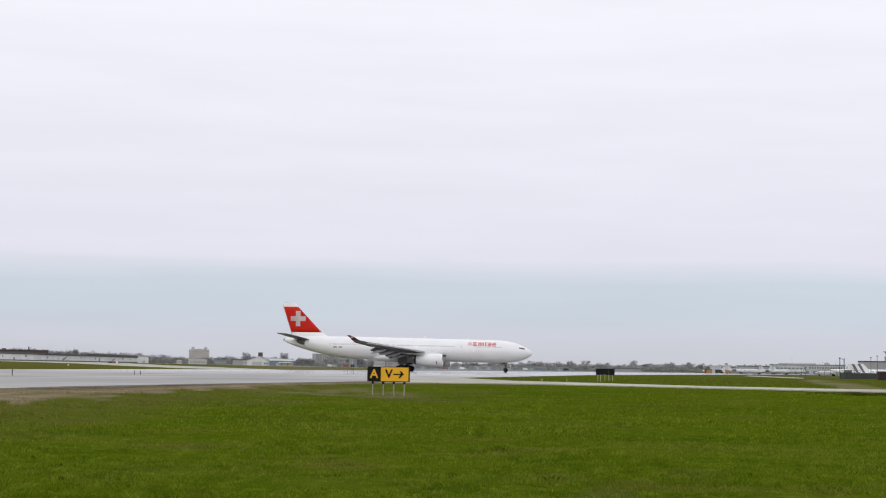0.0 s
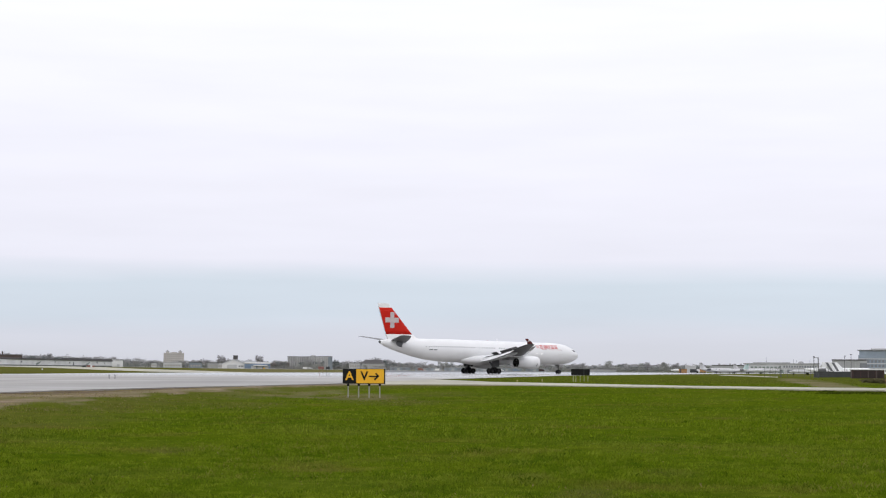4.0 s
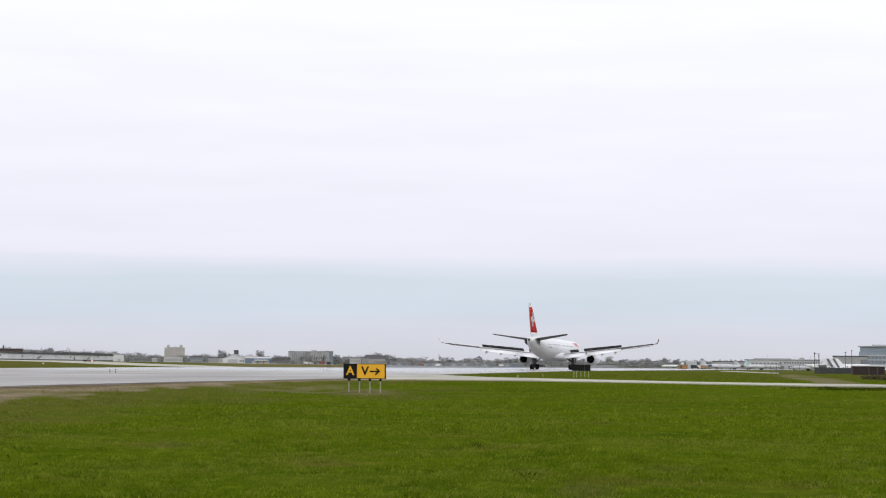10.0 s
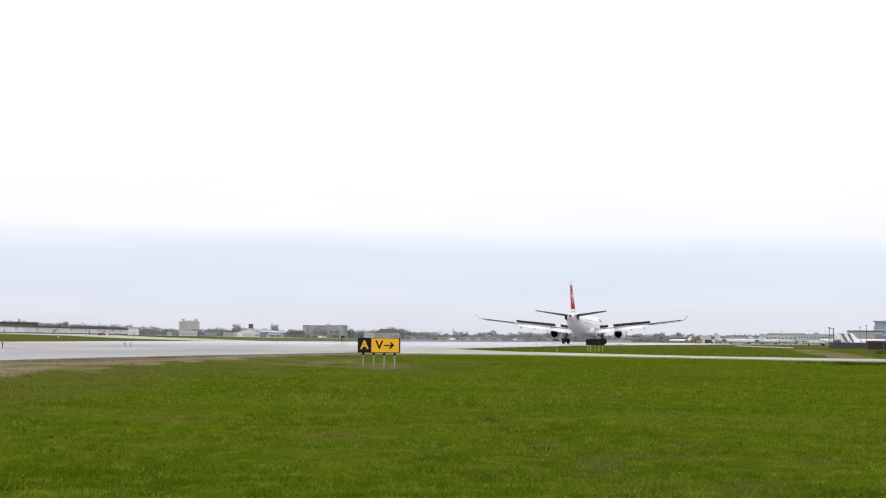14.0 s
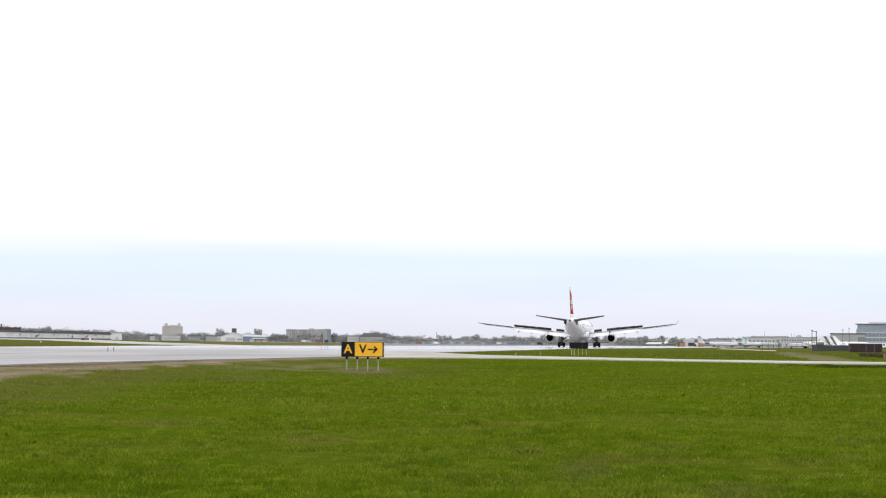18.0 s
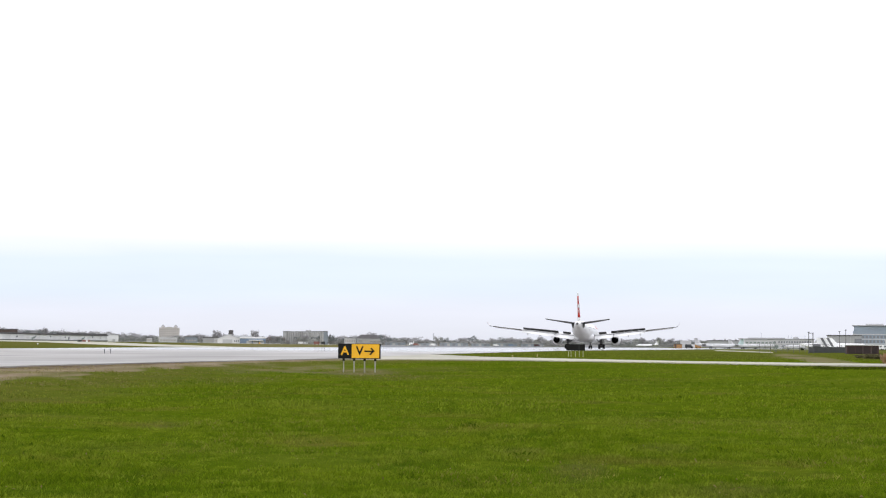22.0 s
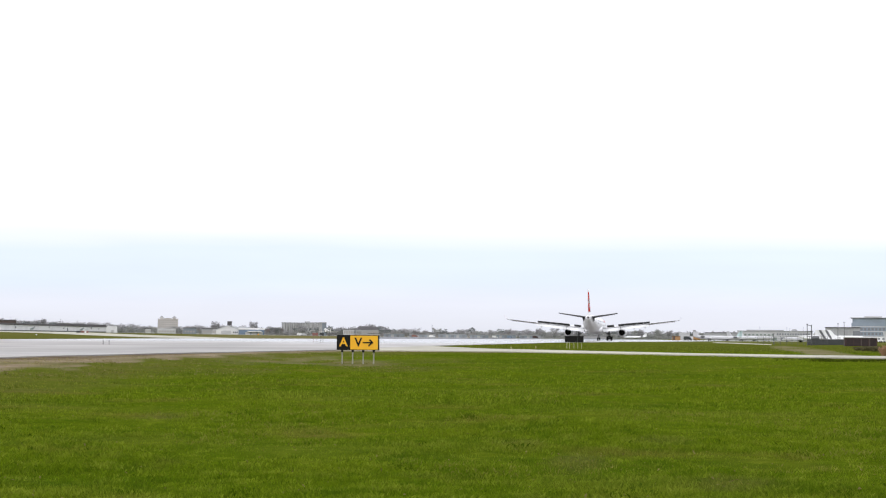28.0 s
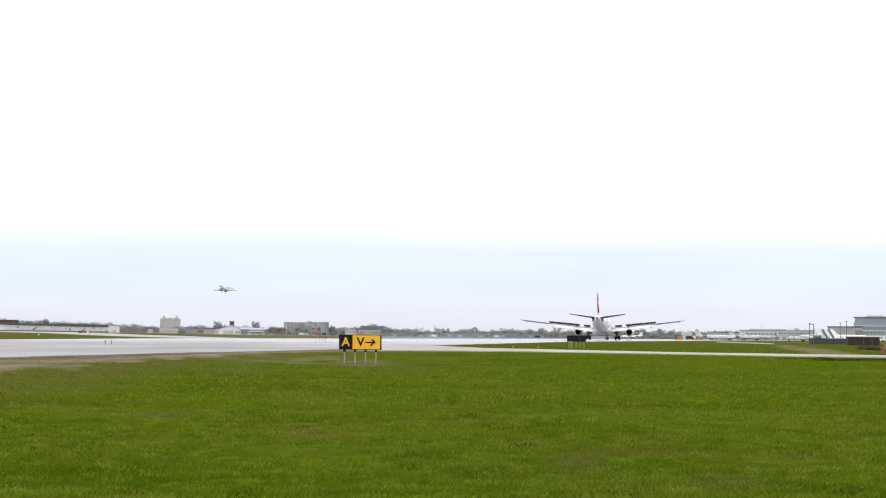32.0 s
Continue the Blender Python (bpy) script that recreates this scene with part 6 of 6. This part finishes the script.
def bushes():
    rng = np.random.default_rng(5)
    for az, d, w, h in ((14.28, 152, 1.5, 0.36), (14.55, 146, 1.7, 0.48), (14.84, 140, 1.4, 0.42)):
        b = facing("bush", az, d, "low brown dry bush in the rough grass", "bush", "bushes")
        pts = [twig_cloud(rng, (u * w * 0.5, 0, h * 0.4), (w * 0.3, w * 0.3, h * 0.55), 1100, 0.045) for u in (-0.6, 0, 0.6)]
        linked("twigs", cloud_mesh("twigs", np.concatenate(pts), M["brush"]), b)
    # tall tan weeds at the edge of the branch taxiway
    b = facing("dry_weeds", 15.32, 101.5, "clump of tall dry tan weeds by the taxiway", "weeds", dz=-0.05)
    for u, h, k in ((-0.42, 0.50, 260), (-0.12, 0.66, 420), (0.25, 0.72, 480), (0.62, 0.66, 420)):
        foot = rng.normal(size=(k, 2)) * (0.13, 0.12)
        lean = foot * 0.9 + rng.normal(size=(k, 2)) * 0.05
        up = h * (0.45 + 0.6 * rng.random(k))
        wd = 0.006 + 0.008 * rng.random(k)
        base = np.stack([foot[:, 0] + u, foot[:, 1], np.zeros(k)], 1)
        tip = base + np.stack([lean[:, 0], lean[:, 1], up], 1)
        side = np.stack([wd, np.zeros(k), np.zeros(k)], 1)
        linked("stems", cloud_mesh("stems", np.stack([base - side, base + side, tip + side * 1.6, tip - side * 1.6], 1).reshape(-1, 3), M["tan"]), b)
    for az, d, w, h in ((-1.25, 1700.0, 7.0, 4.6), (-4.35, 1800.0, 13.0, 9.5)):
        b = facing("bush", az, d, "dark round bush before the far buildings", "bush", "bushes")
        pts = [twig_cloud(rng, (u * w * 0.3, 0, h * 0.48), (w * 0.4, w * 0.4, h * 0.5), 900, 0.03 * h) for u in (-0.5, 0.5)]
        linked("twigs", cloud_mesh("twigs", np.concatenate(pts), M["conifer" if w < 10 else "bud"]), b)


bushes()


# ---------------------------------------------------------------- grass blades


# near and far limits of the grass island behind the taxiway branch, by bearing
ISLAND_AT = (0.0, 1.0, 1.8, 2.5, 4.4, 8.6, 11.9, 14.9, 18)
ISLAND_NEAR = (400, 152, 134, 128, 121, 107, 103, 101, 101)
ISLAND_FAR = (0, 176, 200, 214, 228, 228, 228, 228, 228)


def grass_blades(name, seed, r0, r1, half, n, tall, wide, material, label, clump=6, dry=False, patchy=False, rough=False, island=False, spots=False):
    """Tufts of bent blades over the near field, in a sector fitted to the camera's view."""
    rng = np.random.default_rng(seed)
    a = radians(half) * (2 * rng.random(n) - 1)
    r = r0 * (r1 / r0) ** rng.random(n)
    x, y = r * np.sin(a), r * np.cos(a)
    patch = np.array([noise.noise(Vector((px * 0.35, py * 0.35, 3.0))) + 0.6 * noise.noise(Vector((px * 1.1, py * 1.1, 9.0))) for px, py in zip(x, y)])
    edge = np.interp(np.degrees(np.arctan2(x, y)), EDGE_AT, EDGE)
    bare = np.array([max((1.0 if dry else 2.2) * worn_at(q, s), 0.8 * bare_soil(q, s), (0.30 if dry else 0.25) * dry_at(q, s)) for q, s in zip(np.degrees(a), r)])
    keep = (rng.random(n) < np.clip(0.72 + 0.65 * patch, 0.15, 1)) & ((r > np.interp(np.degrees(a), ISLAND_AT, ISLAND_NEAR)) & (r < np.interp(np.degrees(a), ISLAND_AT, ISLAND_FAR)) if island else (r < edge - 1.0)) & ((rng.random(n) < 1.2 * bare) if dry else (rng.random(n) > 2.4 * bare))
    if spots:
        keep &= np.array([noise.noise(Vector((px * 2.6, py * 2.2, 17.0))) > 0.42 for px, py in zip(x, y)])
    if island:
        keep &= rng.random(n) > 1.5 * np.array([sand_patch(q, s) for q, s in zip(np.degrees(a), r)])
    if rough:
        keep &= (np.degrees(a) > 11.3 + 2 * rng.random(n)) & (r > edge - 11) & (patch > 0.05)
    if patchy:
        keep &= np.array([noise.noise(Vector((px * 0.30, py * 0.22, 31.0))) > 0.22 for px, py in zip(x, y)])
    x, y, patch = x[keep], y[keep], patch[keep]
    z = np.array([level(px, py) - 0.06 + lump(px, py) for px, py in zip(x, y)])
    m = len(x)
    base = np.repeat(np.stack([x, y, z], 1), clump, 0) + np.c_[rng.normal(0, 0.045, (m * clump, 2)), np.zeros(m * clump)]
    t = rng.random(m * clump) * 2 * math.pi
    tone = np.clip(0.5 + 0.75 * np.array([noise.noise(Vector((px * 3.4, py * 2.6, 61.0))) for px, py in zip(x, y)]) + 0.16 * rng.normal(size=m), 0, 1)
    h = tall * (0.45 + 0.75 * rng.random(m * clump)) * np.repeat((0.8 + 0.6 * np.clip(patch, -0.6, 0.8)) * (0.72 + 0.6 * tone), clump)
    lean = 0.18 + 0.62 * rng.random(m * clump)
    dirv = np.c_[np.cos(t), np.sin(t), np.zeros(m * clump)]
    side = np.c_[-np.sin(t), np.cos(t), np.zeros(m * clump)] * (wide * (0.6 + 0.8 * rng.random(m * clump)))[:, None]
    mid = base + np.c_[np.zeros((m * clump, 2)), h * 0.6] + dirv * (h * lean * 0.25)[:, None]
    tip = base + np.c_[np.zeros((m * clump, 2)), h * (1.0 - 0.25 * lean)] + dirv * (h * lean * 0.8)[:, None]
    pts = np.stack([base - side, base + side, mid + side * 0.7, tip], 1).reshape(-1, 3)
    me = cloud_mesh(name, pts, material)
    arid = np.array([0.85 * dry_at(math.degrees(math.atan2(px, py)), math.hypot(px, py)) for px, py in zip(x, y)])
    me.attributes.new("dry", "FLOAT", "POINT").data.foreach_set("value", np.repeat(arid, clump * 4).astype(np.float32))
    me.attributes.new("tone", "FLOAT", "POINT").data.foreach_set("value", np.repeat(tone, clump * 4).astype(np.float32))
    return tagged(new(name, me), label, "grass", kind="stuff")


M["dead"] = mat("dead_grass_blade", (0.27, 0.235, 0.095), 0.95, vary=0.12, scale=0.3, fine=3, per_island=0.8, spec=0.0, tint=(0.23, 0.185, 0.095), thin=0.45)
M["straw"] = mat("straw_blade", (0.24, 0.24, 0.045), 0.9, vary=0.1, per_island=0.5, spec=0.0, thin=0.45)
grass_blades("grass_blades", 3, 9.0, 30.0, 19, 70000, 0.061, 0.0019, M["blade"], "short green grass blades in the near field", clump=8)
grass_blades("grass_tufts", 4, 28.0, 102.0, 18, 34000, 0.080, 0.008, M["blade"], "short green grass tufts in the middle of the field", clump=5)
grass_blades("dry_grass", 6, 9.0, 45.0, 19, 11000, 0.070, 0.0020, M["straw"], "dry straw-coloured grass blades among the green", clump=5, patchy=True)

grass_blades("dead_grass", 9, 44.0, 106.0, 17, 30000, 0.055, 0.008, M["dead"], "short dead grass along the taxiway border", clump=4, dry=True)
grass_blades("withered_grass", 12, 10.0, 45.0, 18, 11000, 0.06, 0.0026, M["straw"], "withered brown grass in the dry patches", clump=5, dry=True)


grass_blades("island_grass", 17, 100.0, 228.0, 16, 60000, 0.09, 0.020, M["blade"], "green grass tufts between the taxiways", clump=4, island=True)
M["clump_dark"] = mat("dark_clump_grass", (0.066, 0.112, 0.004), 0.95, vary=0.15, scale=0.5, fine=4, per_island=0.6, spec=0.0, thin=0.45)
grass_blades("lush_clumps", 21, 10.0, 55.0, 18, 44000, 0.066, 0.0024, M["clump_dark"], "darker clumps of grass in the field", clump=6, spots=True)
M["rough"] = mat("rough_dark_grass", (0.058, 0.078, 0.008), 0.95, vary=0.15, scale=0.5, fine=4, per_island=0.6, spec=0.0, thin=0.4)
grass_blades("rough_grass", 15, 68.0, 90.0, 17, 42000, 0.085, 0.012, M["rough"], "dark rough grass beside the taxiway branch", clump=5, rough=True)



def leaf_litter(seed):
    """Pale dead leaves and clippings caught in the near grass, thicker in the dry patches."""
    rng = np.random.default_rng(seed)
    pts = []
    for _ in range(6000):
        az, r = 17 * (2 * rng.random() - 1), 11.0 * 2.6 ** rng.random()
        if rng.random() > 0.07 + 0.9 * dry_at(az, r):
            continue
        x, y = r * math.sin(radians(az)), r * math.cos(radians(az))
        z = level(x, y) - 0.05 + lump(x, y) + 0.012 + 0.03 * rng.random()
        t, up, ln = 2 * math.pi * rng.random(), 0.5 * rng.normal(), 0.008 + 0.012 * rng.random() ** 2
        u = np.array((math.cos(t), math.sin(t), up)) * ln
        v = np.array((-math.sin(t), math.cos(t), 0.6 * rng.normal())) * ln * 0.4
        p = np.array((x, y, z))
        bow = np.array((0, 0, 0.3 * ln))
        pts += [p - u, p - v + bow, p + u, p + v + bow]
    return tagged(new("leaf_litter", cloud_mesh("leaf_litter", np.array(pts), M["litter"])), "pale dead leaves scattered in the near grass", "leaves", kind="stuff")


M["litter"] = mat("pale_dead_leaf", (0.25, 0.195, 0.075), 0.9, vary=0.15, scale=1.0, fine=12, per_island=0.6, spec=0.1, thin=0.3)
leaf_litter(88)

# ---------------------------------------------------------------- movement
TAXI_T = (0, 3, 6, 9, 13, 18, 25, 32)
TAXI_X = (-14.3, 5.4, 20.5, 29.5, 36.85, 43.4, 52.6, 61.8)
TAXI_Y = (427.4, 427.9, 440.4, 457.5, 485.8, 513.5, 565.7, 618.9)
TAXI_H = (-5.4, 25.0, 55.6, 71.7, 77.7, 80.2, 80.7, 80.6)


def motions():
    walk(airliner, [(t, pose(x, y, 0, 0, 0, h)) for t, x, y, h in zip(TAXI_T, TAXI_X, TAXI_Y, TAXI_H)])
    gone = np.concatenate([[0], np.cumsum(np.hypot(np.diff(TAXI_X), np.diff(TAXI_Y)))])
    for wheel, r in WHEELS:
        at = wheel.location.copy()
        rows, t = [], 0.0
        n = int(gone[-1] / r / radians(80)) + 1
        for s in np.linspace(0, gone[-1], n):
            rows.append((float(np.interp(s, gone, TAXI_T)), pose(*at, 0, math.degrees(s / r) % 360, 0)))
        walk(wheel, rows)
    # take-off run along the far runway, lift-off, climb
    ax, ay, bx, by = 53.0, 1759.0, -127.8, 1032.0
    rows = []
    for t, k, up, pitch, crab in ((0, -0.004, 0, 0, 160), (3, -0.003, 0, 0, 130), (5.5, -0.002, 0, 0, 85), (7.5, 0.0, 0, 0, 30), (9, 0.02, 0, 0, 0), (14, 0.11, 0, 0, 0), (18, 0.225, 0, 0, 0), (20, 0.300, 0, 0, 0), (23, 0.443, 0, 0, 0), (26, 0.595, 0, 1, 0),
                                  (28, 0.712, 2.0, 10, 0), (29, 0.786, 4.6, 13, 0), (30, 0.857, 8.5, 15, 0), (31, 0.931, 15.6, 16, 0), (32, 1.0, 25.8, 16, 0)):
        x, y = ax + (bx - ax) * k, ay + (by - ay) * k
        h = math.degrees(math.atan2(by - ay, bx - ax)) + crab
        rows.append((t, pose(x, y, level(x, y) + up, 0, 0, h) @ pose(0, 0, 0, 0, -pitch, 0)))
    walk(departing_jet, rows)
    # slow taxi along the tree line
    rows = []
    for t, az in ((0, 8.43), (32, 6.66)):
        x, y, z = far_at(az, 1500)
        rows.append((t, pose(x, y, z, 0, 0, 178)))
    walk(taxiing_jet, rows)


motions()
